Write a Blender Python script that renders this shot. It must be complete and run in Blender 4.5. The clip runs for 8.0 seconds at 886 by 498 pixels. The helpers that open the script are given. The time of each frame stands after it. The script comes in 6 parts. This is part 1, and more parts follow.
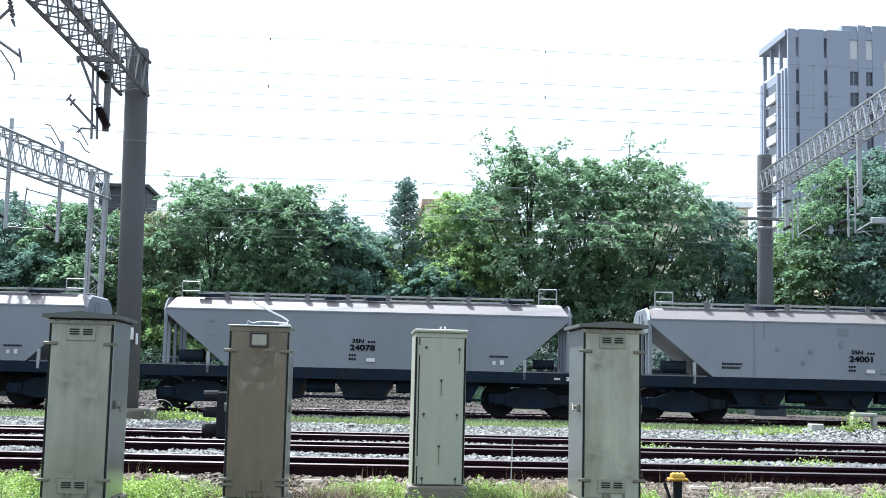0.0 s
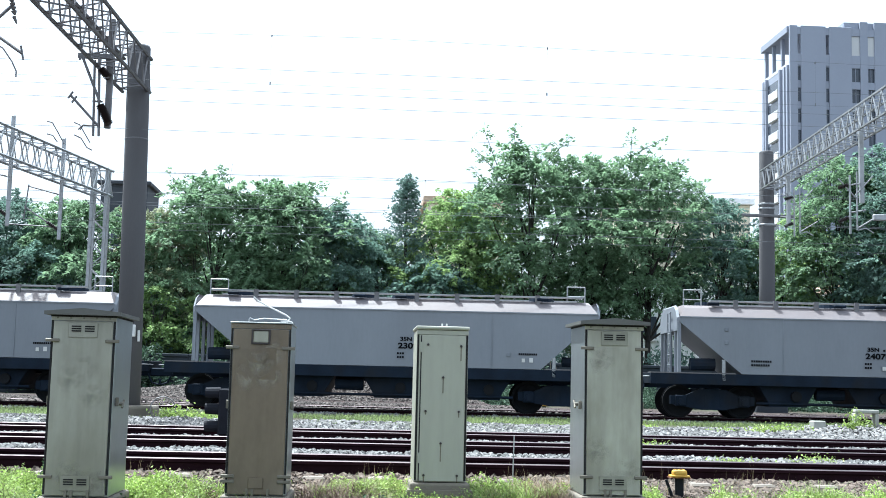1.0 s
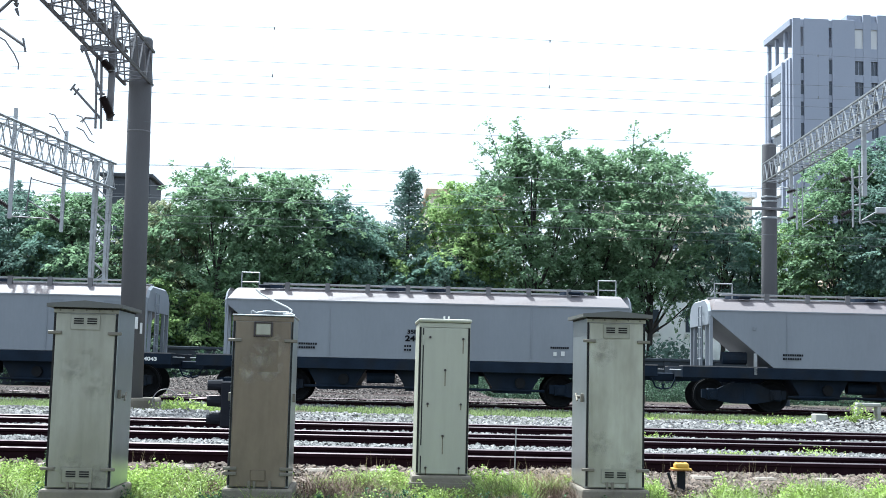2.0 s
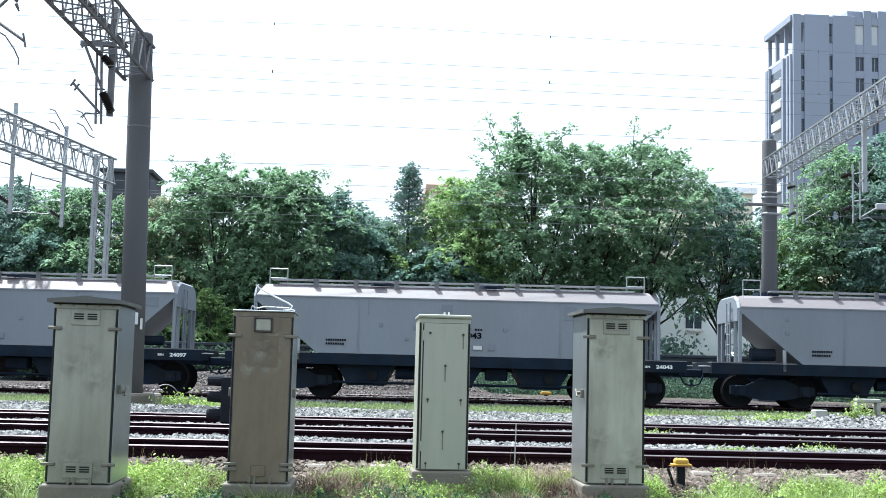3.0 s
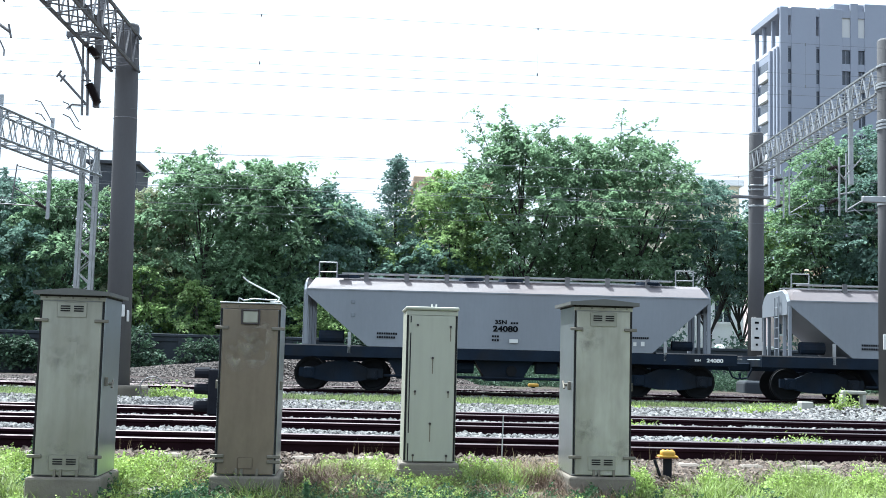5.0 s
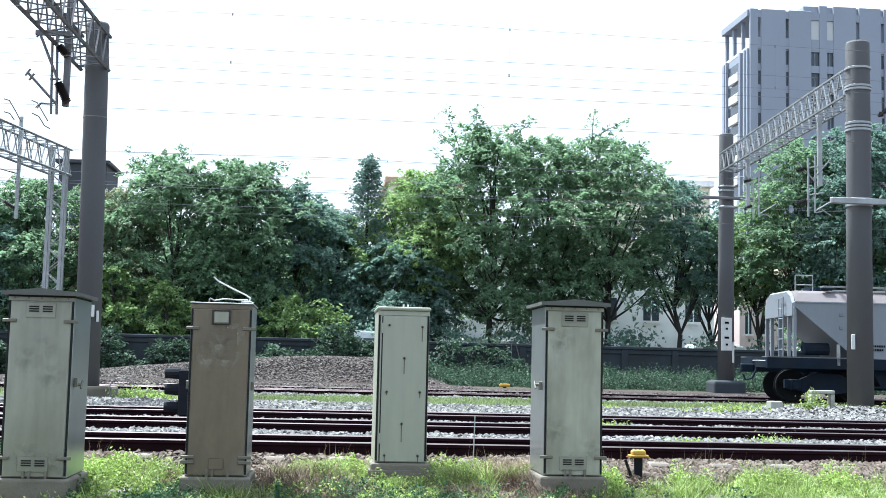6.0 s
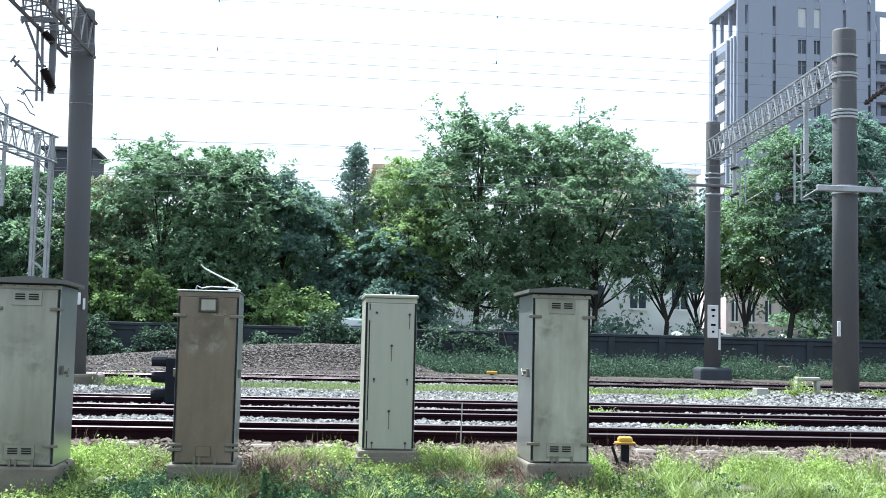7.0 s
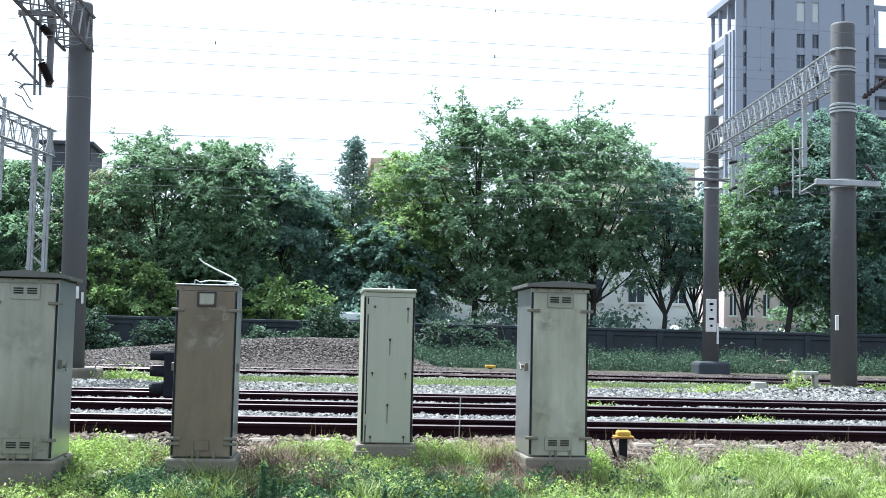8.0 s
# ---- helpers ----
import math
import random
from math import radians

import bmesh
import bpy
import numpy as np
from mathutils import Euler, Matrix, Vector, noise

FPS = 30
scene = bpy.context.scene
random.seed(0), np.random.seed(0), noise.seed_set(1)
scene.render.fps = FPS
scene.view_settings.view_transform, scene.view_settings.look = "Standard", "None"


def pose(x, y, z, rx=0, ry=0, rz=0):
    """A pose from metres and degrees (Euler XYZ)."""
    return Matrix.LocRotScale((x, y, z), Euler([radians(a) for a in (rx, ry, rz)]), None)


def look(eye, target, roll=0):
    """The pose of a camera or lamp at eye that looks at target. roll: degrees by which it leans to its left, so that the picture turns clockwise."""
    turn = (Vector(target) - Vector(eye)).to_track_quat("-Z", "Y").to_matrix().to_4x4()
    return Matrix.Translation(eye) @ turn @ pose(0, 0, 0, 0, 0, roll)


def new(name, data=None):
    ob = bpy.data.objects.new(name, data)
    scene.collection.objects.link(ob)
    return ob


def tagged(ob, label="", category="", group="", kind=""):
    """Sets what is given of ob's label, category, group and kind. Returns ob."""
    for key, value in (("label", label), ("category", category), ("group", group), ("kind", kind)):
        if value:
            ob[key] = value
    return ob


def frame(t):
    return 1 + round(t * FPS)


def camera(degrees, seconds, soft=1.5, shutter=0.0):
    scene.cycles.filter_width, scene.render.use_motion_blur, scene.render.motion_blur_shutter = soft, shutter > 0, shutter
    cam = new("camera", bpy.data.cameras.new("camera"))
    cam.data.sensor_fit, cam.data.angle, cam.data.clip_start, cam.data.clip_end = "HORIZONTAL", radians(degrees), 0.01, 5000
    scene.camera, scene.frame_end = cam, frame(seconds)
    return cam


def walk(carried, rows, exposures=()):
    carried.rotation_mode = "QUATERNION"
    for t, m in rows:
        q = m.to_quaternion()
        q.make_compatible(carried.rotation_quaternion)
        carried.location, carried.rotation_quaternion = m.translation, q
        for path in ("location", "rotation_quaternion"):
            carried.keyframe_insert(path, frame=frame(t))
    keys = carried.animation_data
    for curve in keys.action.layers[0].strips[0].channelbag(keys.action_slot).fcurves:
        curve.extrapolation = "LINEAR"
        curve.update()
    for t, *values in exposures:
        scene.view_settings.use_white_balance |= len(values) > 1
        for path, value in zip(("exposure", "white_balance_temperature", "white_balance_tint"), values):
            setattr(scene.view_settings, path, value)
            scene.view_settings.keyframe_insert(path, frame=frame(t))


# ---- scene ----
cam = camera(40.0, 8.0, soft=0.45)
EYE = 0.78
ROWS = [
    (0.0, -4.038, 6.404, -1.330),
    (0.5, -4.029, 6.304, -1.305),
    (1.0, -3.957, 6.262, -1.325),
    (1.5, -3.884, 6.066, -1.354),
    (3.0, -3.858, 5.717, -1.435),
    (3.5, -3.878, 5.554, -1.430),
    (4.0, -3.881, 5.449, -1.435),
    (4.5, -3.988, 5.355, -1.445),
    (6.0, -5.778, 5.404, -1.346),
    (6.5, -6.196, 5.133, -1.334),
    (7.0, -6.373, 4.829, -1.285),
    (7.5, -6.420, 4.642, -1.270),
    (8.0, -6.449, 4.550, -1.281),
]
walk(cam, [(t, pose(0, 0, EYE, 90 + pitch, roll, yaw)) for t, yaw, pitch, roll in ROWS],
     exposures=[(0.0, 1.17, 5480, 3), (8.0, 1.17, 5480, 3)])

# ---- light: high hazy midday sun from the side ----
SUN_EL, SUN_AZ = 65.0, -38.0   # azimuth from +y towards +x
world = bpy.data.worlds.new("sky")
scene.world = world
world.use_nodes = True
wn = world.node_tree.nodes
wl = world.node_tree.links
sky = wn.new("ShaderNodeTexSky")
sky.sky_type = "NISHITA"
sky.sun_disc = False
sky.sun_elevation = radians(SUN_EL)
sky.sun_rotation = radians(SUN_AZ)
sky.air_density, sky.dust_density, sky.ozone_density = 1.0, 10.0, 0.6
haze = wn.new("ShaderNodeMix")   # thin white haze over the whole sky
haze.data_type = "RGBA"
haze.inputs["Factor"].default_value = 0.6
haze.inputs["B"].default_value = (4.6, 4.75, 4.9, 1)
wl.new(sky.outputs[0], haze.inputs["A"])
wl.new(haze.outputs["Result"], wn["Background"].inputs[0])
wn["Background"].inputs[1].default_value = 0.15
sun_data = bpy.data.lights.new("sun", "SUN")
sun_data.energy, sun_data.angle, sun_data.color = 5.0, radians(1.0), (1.0, 0.96, 0.88)
sun = new("sun", sun_data)
ce = math.cos(radians(SUN_EL))
sun_from = Vector((math.sin(radians(SUN_AZ)) * ce, math.cos(radians(SUN_AZ)) * ce, math.sin(radians(SUN_EL))))
sun.matrix_world = look(sun_from * 300, (0, 0, 0))

# ---- materials ----
def mat(name, base, rough=0.7, metal=0.0, var=0.15, scale=3.0, fine=40.0, bump=0.2, stain=None, stain_amount=0.0,
        island=False, randob=0.0, transl=0.0, spec=0.5, streak=0.0, stretch=(1, 1, 1), bump_dist=0.01):
    m = bpy.data.materials.new(name)
    m.use_nodes = True
    n, l = m.node_tree.nodes, m.node_tree.links
    b = n["Principled BSDF"]
    co = n.new("ShaderNodeTexCoord")
    mp = n.new("ShaderNodeMapping")
    mp.inputs["Scale"].default_value = stretch
    l.new(co.outputs["Object"], mp.inputs[0])
    big, small = n.new("ShaderNodeTexNoise"), n.new("ShaderNodeTexNoise")
    big.inputs["Scale"].default_value, small.inputs["Scale"].default_value = scale, fine
    big.inputs["Detail"].default_value, small.inputs["Detail"].default_value = 6, 4
    l.new(mp.outputs[0], big.inputs[0])
    l.new(mp.outputs[0], small.inputs[0])
    dark = tuple(c * (1 - var) for c in base)
    lite = tuple(min(1, c * (1 + var)) for c in base)
    ramp = n.new("ShaderNodeMix")
    ramp.data_type = "RGBA"
    ramp.inputs["A"].default_value, ramp.inputs["B"].default_value = (*dark, 1), (*lite, 1)
    mixf = n.new("ShaderNodeMath")
    mixf.operation = "MULTIPLY_ADD"
    mixf.inputs[1].default_value, mixf.inputs[2].default_value = 0.5, 0.0
    l.new(small.outputs["Fac"], mixf.inputs[0])
    add = n.new("ShaderNodeMath")
    add.operation = "MULTIPLY_ADD"
    add.inputs[1].default_value = 1.6
    l.new(big.outputs["Fac"], add.inputs[0])
    l.new(mixf.outputs[0], add.inputs[2])
    sub = n.new("ShaderNodeMath")
    sub.operation = "SUBTRACT"
    sub.use_clamp = True
    sub.inputs[1].default_value = 0.55
    l.new(add.outputs[0], sub.inputs[0])
    l.new(sub.outputs[0], ramp.inputs["Factor"])
    col = ramp.outputs["Result"]
    if stain:
        st = n.new("ShaderNodeTexNoise")
        st.inputs["Scale"].default_value, st.inputs["Detail"].default_value = scale * 0.7, 8
        sm = n.new("ShaderNodeMapping")
        sm.inputs["Location"].default_value = (7.3, 2.1, 4.4)
        sm.inputs["Scale"].default_value = stretch
        l.new(co.outputs["Object"], sm.inputs[0])
        l.new(sm.outputs[0], st.inputs[0])
        mr = n.new("ShaderNodeMapRange")
        mr.inputs["From Min"].default_value, mr.inputs["From Max"].default_value = 0.48, 0.68
        mr.inputs["To Max"].default_value = stain_amount
        l.new(st.outputs["Fac"], mr.inputs["Value"])
        mx = n.new("ShaderNodeMix")
        mx.data_type = "RGBA"
        mx.inputs["B"].default_value = (*stain, 1)
        l.new(mr.outputs[0], mx.inputs["Factor"])
        l.new(col, mx.inputs["A"])
        col = mx.outputs["Result"]
    if streak:
        sk = n.new("ShaderNodeTexNoise")
        sk.inputs["Scale"].default_value, sk.inputs["Detail"].default_value = 2.5, 7
        km = n.new("ShaderNodeMapping")
        km.inputs["Location"].default_value = (1.7, 5.2, 0.4)
        km.inputs["Scale"].default_value = (6, 6, 0.7)
        l.new(co.outputs["Object"], km.inputs[0])
        l.new(km.outputs[0], sk.inputs[0])
        kr = n.new("ShaderNodeMapRange")
        kr.inputs["From Min"].default_value, kr.inputs["From Max"].default_value = 0.42, 0.72
        kr.inputs["To Min"].default_value, kr.inputs["To Max"].default_value = 1.06, 1.06 - streak
        l.new(sk.outputs["Fac"], kr.inputs["Value"])
        kh = n.new("ShaderNodeHueSaturation")
        l.new(kr.outputs[0], kh.inputs["Value"])
        l.new(col, kh.inputs["Color"])
        col = kh.outputs[0]
    if island or randob:
        src = n.new("ShaderNodeNewGeometry").outputs["Random Per Island"] if island else n.new("ShaderNodeObjectInfo").outputs["Random"]
        amount = 0.45 if island is True else (island or randob)
        mr2 = n.new("ShaderNodeMapRange")
        mr2.inputs["To Min"].default_value, mr2.inputs["To Max"].default_value = 1 - amount, 1 + amount
        l.new(src, mr2.inputs["Value"])
        hv = n.new("ShaderNodeHueSaturation")
        l.new(mr2.outputs[0], hv.inputs["Value"])
        l.new(col, hv.inputs["Color"])
        col = hv.outputs[0]
    l.new(col, b.inputs["Base Color"])
    b.inputs["Roughness"].default_value, b.inputs["Metallic"].default_value = rough, metal
    b.inputs["Specular IOR Level"].default_value = spec
    if bump:
        bp = n.new("ShaderNodeBump")
        bp.inputs["Strength"].default_value, bp.inputs["Distance"].default_value = bump, bump_dist
        l.new(small.outputs["Fac"], bp.inputs["Height"])
        l.new(bp.outputs[0], b.inputs["Normal"])
    if transl:
        tr = n.new("ShaderNodeBsdfTranslucent")
        l.new(col, tr.inputs["Color"])
        mixs = n.new("ShaderNodeMixShader")
        mixs.inputs[0].default_value = transl
        l.new(b.outputs[0], mixs.inputs[1])
        l.new(tr.outputs[0], mixs.inputs[2])
        l.new(mixs.outputs[0], n["Material Output"].inputs[0])
    return m


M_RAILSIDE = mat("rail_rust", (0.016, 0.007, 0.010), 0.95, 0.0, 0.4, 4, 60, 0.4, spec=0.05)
M_RAILHEAD = mat("rail_head", (0.19, 0.155, 0.16), 0.4, 0.9, 0.1, 6, 80, 0.05)
M_SLEEPER = mat("sleeper_concrete", (0.22, 0.19, 0.16), 0.9, 0, 0.25, 4, 50, 0.4, randob=0.2)
M_BALLAST = mat("ballast_stone", (0.17, 0.165, 0.16), 0.9, 0, 0.2, 5, 60, 0.3, island=0.6)
M_BALLAST_BROWN = mat("ballast_brown", (0.13, 0.10, 0.08), 0.9, 0, 0.2, 5, 60, 0.3, island=0.55)
M_MOUND = mat("heap_stone", (0.085, 0.071, 0.064), 0.9, 0, 0.2, 5, 60, 0.3, island=0.8)
M_CONCRETE = mat("concrete", (0.17, 0.15, 0.12), 0.9, 0, 0.2, 3, 45, 0.5, (0.09, 0.08, 0.06), 0.8)
M_CONCRETE_PALE = mat("concrete_pale", (0.23, 0.21, 0.175), 0.9, 0, 0.2, 5, 45, 0.5, (0.18, 0.15, 0.12), 0.7, randob=0.12)
M_CONCRETE_POLE = mat("pole_concrete", (0.088, 0.086, 0.09), 0.8, 0, 0.15, 1.5, 40, 0.25, (0.07, 0.06, 0.06), 0.6, stretch=(1, 1, 0.25))
M_GALV = mat("galvanised_steel", (0.36, 0.37, 0.38), 0.5, 0.55, 0.2, 4, 30, 0.1, (0.25, 0.24, 0.23), 0.5)
M_GALV_DARK = mat("weathered_steel", (0.16, 0.155, 0.16), 0.6, 0.4, 0.25, 4, 30, 0.1)
M_INSUL = mat("insulator_brown", (0.03, 0.022, 0.022), 0.3, 0, 0.2, 8, 30, 0)
M_WIRE = mat("wire", (0.17, 0.18, 0.19), 0.6, 0.4, 0.1, 8, 30, 0)
M_GREY_STEEL = mat("cabinet_grey", (0.31, 0.305, 0.25), 0.5, 0.1, 0.2, 2.2, 30, 0.08, (0.19, 0.18, 0.135), 0.8, stretch=(1, 1, 0.45), streak=0.16)
M_BROWN_STEEL = mat("cabinet_brown", (0.145, 0.113, 0.075), 0.5, 0.1, 0.3, 2.0, 30, 0.08, (0.26, 0.22, 0.16), 0.7, stretch=(1, 1, 0.5), streak=0.14)
M_PALE_PAINT = mat("cabinet_pale", (0.335, 0.335, 0.27), 0.45, 0, 0.06, 2.0, 30, 0.05, (0.33, 0.33, 0.265), 0.7, stretch=(1, 1, 0.4), streak=0.08)
M_LIGHT_STEEL = mat("cabinet_light", (0.43, 0.425, 0.35), 0.5, 0.05, 0.14, 2.4, 30, 0.08, (0.22, 0.21, 0.16), 0.9, stretch=(1, 1, 0.45), streak=0.16)
M_ROOF_SHEET = mat("roof_sheet", (0.11, 0.11, 0.10), 0.55, 0.3, 0.2, 3, 30, 0.1)
M_SHINY = mat("stainless_side", (0.33, 0.35, 0.355), 0.3, 0.6, 0.15, 2.5, 25, 0.1, (0.35, 0.35, 0.33), 0.5)
M_VENT = mat("vent_plate", (0.24, 0.235, 0.185), 0.55, 0.1, 0.25, 6, 40, 0.1)
M_HINGE = mat("hinge_steel", (0.17, 0.155, 0.125), 0.55, 0.5, 0.2, 6, 40, 0.1)
M_GAP = mat("dark_gap", (0.012, 0.012, 0.012), 0.9, 0, 0.1, 6, 40, 0)
M_STREAK = mat("rust_streak", (0.15, 0.13, 0.095), 0.8, 0, 0.3, 20, 60, 0)
M_WAGON = mat("wagon_grey", (0.205, 0.222, 0.25), 0.55, 0, 0.10, 0.7, 14, 0.06, (0.175, 0.185, 0.205), 0.6, randob=0.08, stretch=(1, 1, 0.5), streak=0.04)
M_WAGON_DARK = mat("wagon_fitting", (0.178, 0.195, 0.22), 0.6, 0, 0.15, 2, 14, 0.06)
M_WAGON_ROOF = mat("wagon_roof", (0.165, 0.147, 0.152), 0.6, 0, 0.12, 0.9, 14, 0.06, (0.16, 0.125, 0.115), 0.55)
# Veiling flare over the black steel is put in as a navy tint.
M_WAGON_FRAME = mat("wagon_frame", (0.010, 0.017, 0.03), 0.7, 0.1, 0.4, 2, 20, 0.1, (0.02, 0.02, 0.02), 0.5, spec=0.12)
M_WHEEL = mat("wheel_steel", (0.009, 0.01, 0.012), 0.7, 0.0, 0.3, 4, 30, 0.1, spec=0.15)
M_BLACK_LETTER = mat("black_letter", (0.008, 0.009, 0.011), 0.9, 0, 0.1, 8, 30, 0, spec=0.05)
M_WHITE_LETTER = mat("white_letter", (0.75, 0.75, 0.73), 0.7, 0, 0.1, 8, 30, 0)
M_WHITE = mat("white_plate", (0.6, 0.6, 0.58), 0.6, 0, 0.06, 5, 40, 0.1, (0.5, 0.48, 0.42), 0.5)
M_LIMEWASH = mat("limewashed_concrete", (0.36, 0.36, 0.32), 0.85, 0, 0.15, 4, 40, 0.3, (0.24, 0.23, 0.19), 0.7)
M_BLACK = mat("black_paint", (0.010, 0.011, 0.016), 0.8, 0, 0.3, 5, 40, 0.1, spec=0.2)
M_YELLOW = mat("yellow_paint", (0.52, 0.30, 0.035), 0.5, 0, 0.12, 12, 40, 0.1, (0.35, 0.2, 0.05), 0.5)
M_RUST = mat("rust", (0.14, 0.05, 0.02), 0.9, 0, 0.4, 12, 50, 0.3)
M_RED = mat("red_paint", (0.35, 0.03, 0.03), 0.6, 0, 0.2, 8, 40, 0.1)
# Dark by its stains and by tree shade mixed into the base colour.
M_WALL = mat("boundary_wall", (0.034, 0.041, 0.051), 0.9, 0, 0.25, 1.2, 30, 0.4, (0.025, 0.026, 0.027), 0.9)
M_BARK = mat("bark", (0.04, 0.036, 0.032), 0.9, 0, 0.35, 3, 25, 0.7, stretch=(1, 1, 0.3))
M_LEAF = [
    mat("leaf_green", (0.205, 0.305, 0.178), 0.65, 0, 0.35, 0.9, 6, 0, island=0.32, spec=0.25, transl=0.55),
    mat("leaf_deep", (0.17, 0.26, 0.21), 0.65, 0, 0.35, 0.9, 6, 0, island=0.32, spec=0.25, transl=0.5),
    mat("leaf_light", (0.27, 0.38, 0.15), 0.65, 0, 0.3, 0.9, 6, 0, island=0.3, spec=0.25, transl=0.55),
    mat("leaf_conifer", (0.175, 0.255, 0.215), 0.6, 0, 0.3, 0.9, 6, 0, island=0.3, spec=0.25, transl=0.2),
]
M_LEAF_OLIVE = mat("leaf_olive", (0.26, 0.29, 0.18), 0.65, 0, 0.35, 0.9, 6, 0, island=0.3, spec=0.25, transl=0.4)
M_GRASS = mat("grass_green", (0.225, 0.30, 0.08), 0.6, 0, 0.3, 1.2, 12, 0, island=0.55, transl=0.3)
M_GRASS_DRY = mat("grass_dry", (0.26, 0.205, 0.12), 0.7, 0, 0.25, 1.2, 12, 0, island=0.5, transl=0.4)
M_GRASS_STRIP = mat("grass_pale", (0.19, 0.25, 0.095), 0.7, 0, 0.3, 0.8, 12, 0, island=0.4, transl=0.45)
M_STEM = mat("dead_stem", (0.145, 0.098, 0.07), 0.8, 0, 0.3, 3, 20, 0, island=0.5)
# Leaf green darkened to carry the shade of the trees behind the wall.
M_CREEPER = mat("creeper_leaf", (0.062, 0.108, 0.066), 0.75, 0, 0.3, 1.5, 12, 0, island=0.5, transl=0.3)
M_IVY = mat("ivy_leaf", (0.055, 0.115, 0.05), 0.75, 0, 0.3, 1.5, 12, 0, island=0.5, transl=0.3)
M_WEED = mat("weed_leaf", (0.32, 0.42, 0.115), 0.6, 0, 0.35, 2.5, 12, 0, island=0.55, transl=0.3)
# Distance haze is put into the wall colour as blue-grey.
M_TOWER = mat("tower_render", (0.295, 0.318, 0.385), 0.8, 0, 0.06, 0.08, 2, 0.05, (0.265, 0.287, 0.35), 0.5)
M_TOWER_PALE = mat("tower_pale", (0.55, 0.55, 0.55), 0.8, 0, 0.06, 0.1, 2, 0.05)
M_TOWER_GLASS = mat("tower_glass", (0.05, 0.06, 0.08), 0.15, 0, 0.3, 0.3, 2, 0)
M_HOUSE = mat("house_white", (0.80, 0.81, 0.82), 0.85, 0, 0.08, 0.5, 10, 0.1, (0.72, 0.72, 0.70), 0.5)
M_HOUSE_PINK = mat("house_pink", (0.72, 0.60, 0.58), 0.85, 0, 0.1, 0.6, 10, 0.1)
M_HOUSE_OCHRE = mat("house_ochre", (0.60, 0.55, 0.42), 0.85, 0, 0.1, 0.6, 10, 0.1)
M_HOUSE_GREY = mat("house_grey", (0.04, 0.045, 0.055), 0.8, 0, 0.15, 0.5, 10, 0.1)
M_ROOF_ORANGE = mat("roof_orange", (0.42, 0.31, 0.22), 0.8, 0, 0.15, 0.6, 10, 0.1)


def ground_material():
    m = mat("earth", (0.045, 0.035, 0.025), 0.95, 0, 0.35, 1.6, 30, 0.6, (0.045, 0.06, 0.02), 0.8, bump_dist=0.04)
    return m


M_EARTH = ground_material()
M_BED = mat("ballast_bed", (0.05, 0.033, 0.03), 0.95, 0, 0.5, 14, 45, 1.0, (0.035, 0.022, 0.022), 0.5, bump_dist=0.05)


def smear_material(name, base, amount):
    """Patchy film of dirt or faded paint that thins out to nothing at its rim."""
    m = bpy.data.materials.new(name)
    m.use_nodes = True
    n, l = m.node_tree.nodes, m.node_tree.links
    b = n["Principled BSDF"]
    b.inputs["Base Color"].default_value = (*base, 1)
    b.inputs["Roughness"].default_value = 0.8
    co = n.new("ShaderNodeTexCoord")
    no = n.new("ShaderNodeTexNoise")
    no.inputs["Scale"].default_value, no.inputs["Detail"].default_value = 14, 6
    l.new(co.outputs["Object"], no.inputs[0])
    gr = n.new("ShaderNodeVectorMath")
    gr.operation = "LENGTH"
    l.new(co.outputs["Object"], gr.inputs[0])
    fall = n.new("ShaderNodeMapRange")
    fall.inputs["From Min"].default_value, fall.inputs["From Max"].default_value = 0.02, 0.13
    fall.inputs["To Min"].default_value, fall.inputs["To Max"].default_value = 1, 0
    l.new(gr.outputs["Value"], fall.inputs["Value"])
    th = n.new("ShaderNodeMapRange")
    th.inputs["From Min"].default_value, th.inputs["From Max"].default_value = 0.4, 0.62
    th.inputs["To Max"].default_value = amount
    l.new(no.outputs["Fac"], th.inputs["Value"])
    mu = n.new("ShaderNodeMath")
    mu.operation = "MULTIPLY"
    l.new(th.outputs[0], mu.inputs[0])
    l.new(fall.outputs[0], mu.inputs[1])
    l.new(mu.outputs[0], b.inputs["Alpha"])
    return m


M_SMEAR_DARK = smear_material("grime_smear", (0.17, 0.16, 0.13), 0.15)
M_SMEAR_PALE = smear_material("faded_smear", (0.36, 0.32, 0.25), 0.6)

# ---- small tools ----
def mesh_ob(name, bm, material, parent=None, label="", smooth=False):
    me = bpy.data.meshes.new(name)
    bm.normal_update()
    bm.to_mesh(me)
    bm.free()
    for m in (material if isinstance(material, (list, tuple)) else [material]):
        me.materials.append(m)
    if smooth:
        me.polygons.foreach_set("use_smooth", [True] * len(me.polygons))
    ob = new(name, me)
    if parent:
        ob.parent = parent
    if label:
        ob["label"] = label
    return ob


def part(name, bm, material, parent, label="", smooth=False):
    return mesh_ob(name, bm, material, parent, label, smooth)


def share(ob, name, m, parent):
    o = new(name, ob.data)
    o.parent = parent
    o.matrix_basis = m
    return o


def empty(name, m):
    e = new(name)
    e.empty_display_size = 0.1
    e.matrix_basis = m
    return e


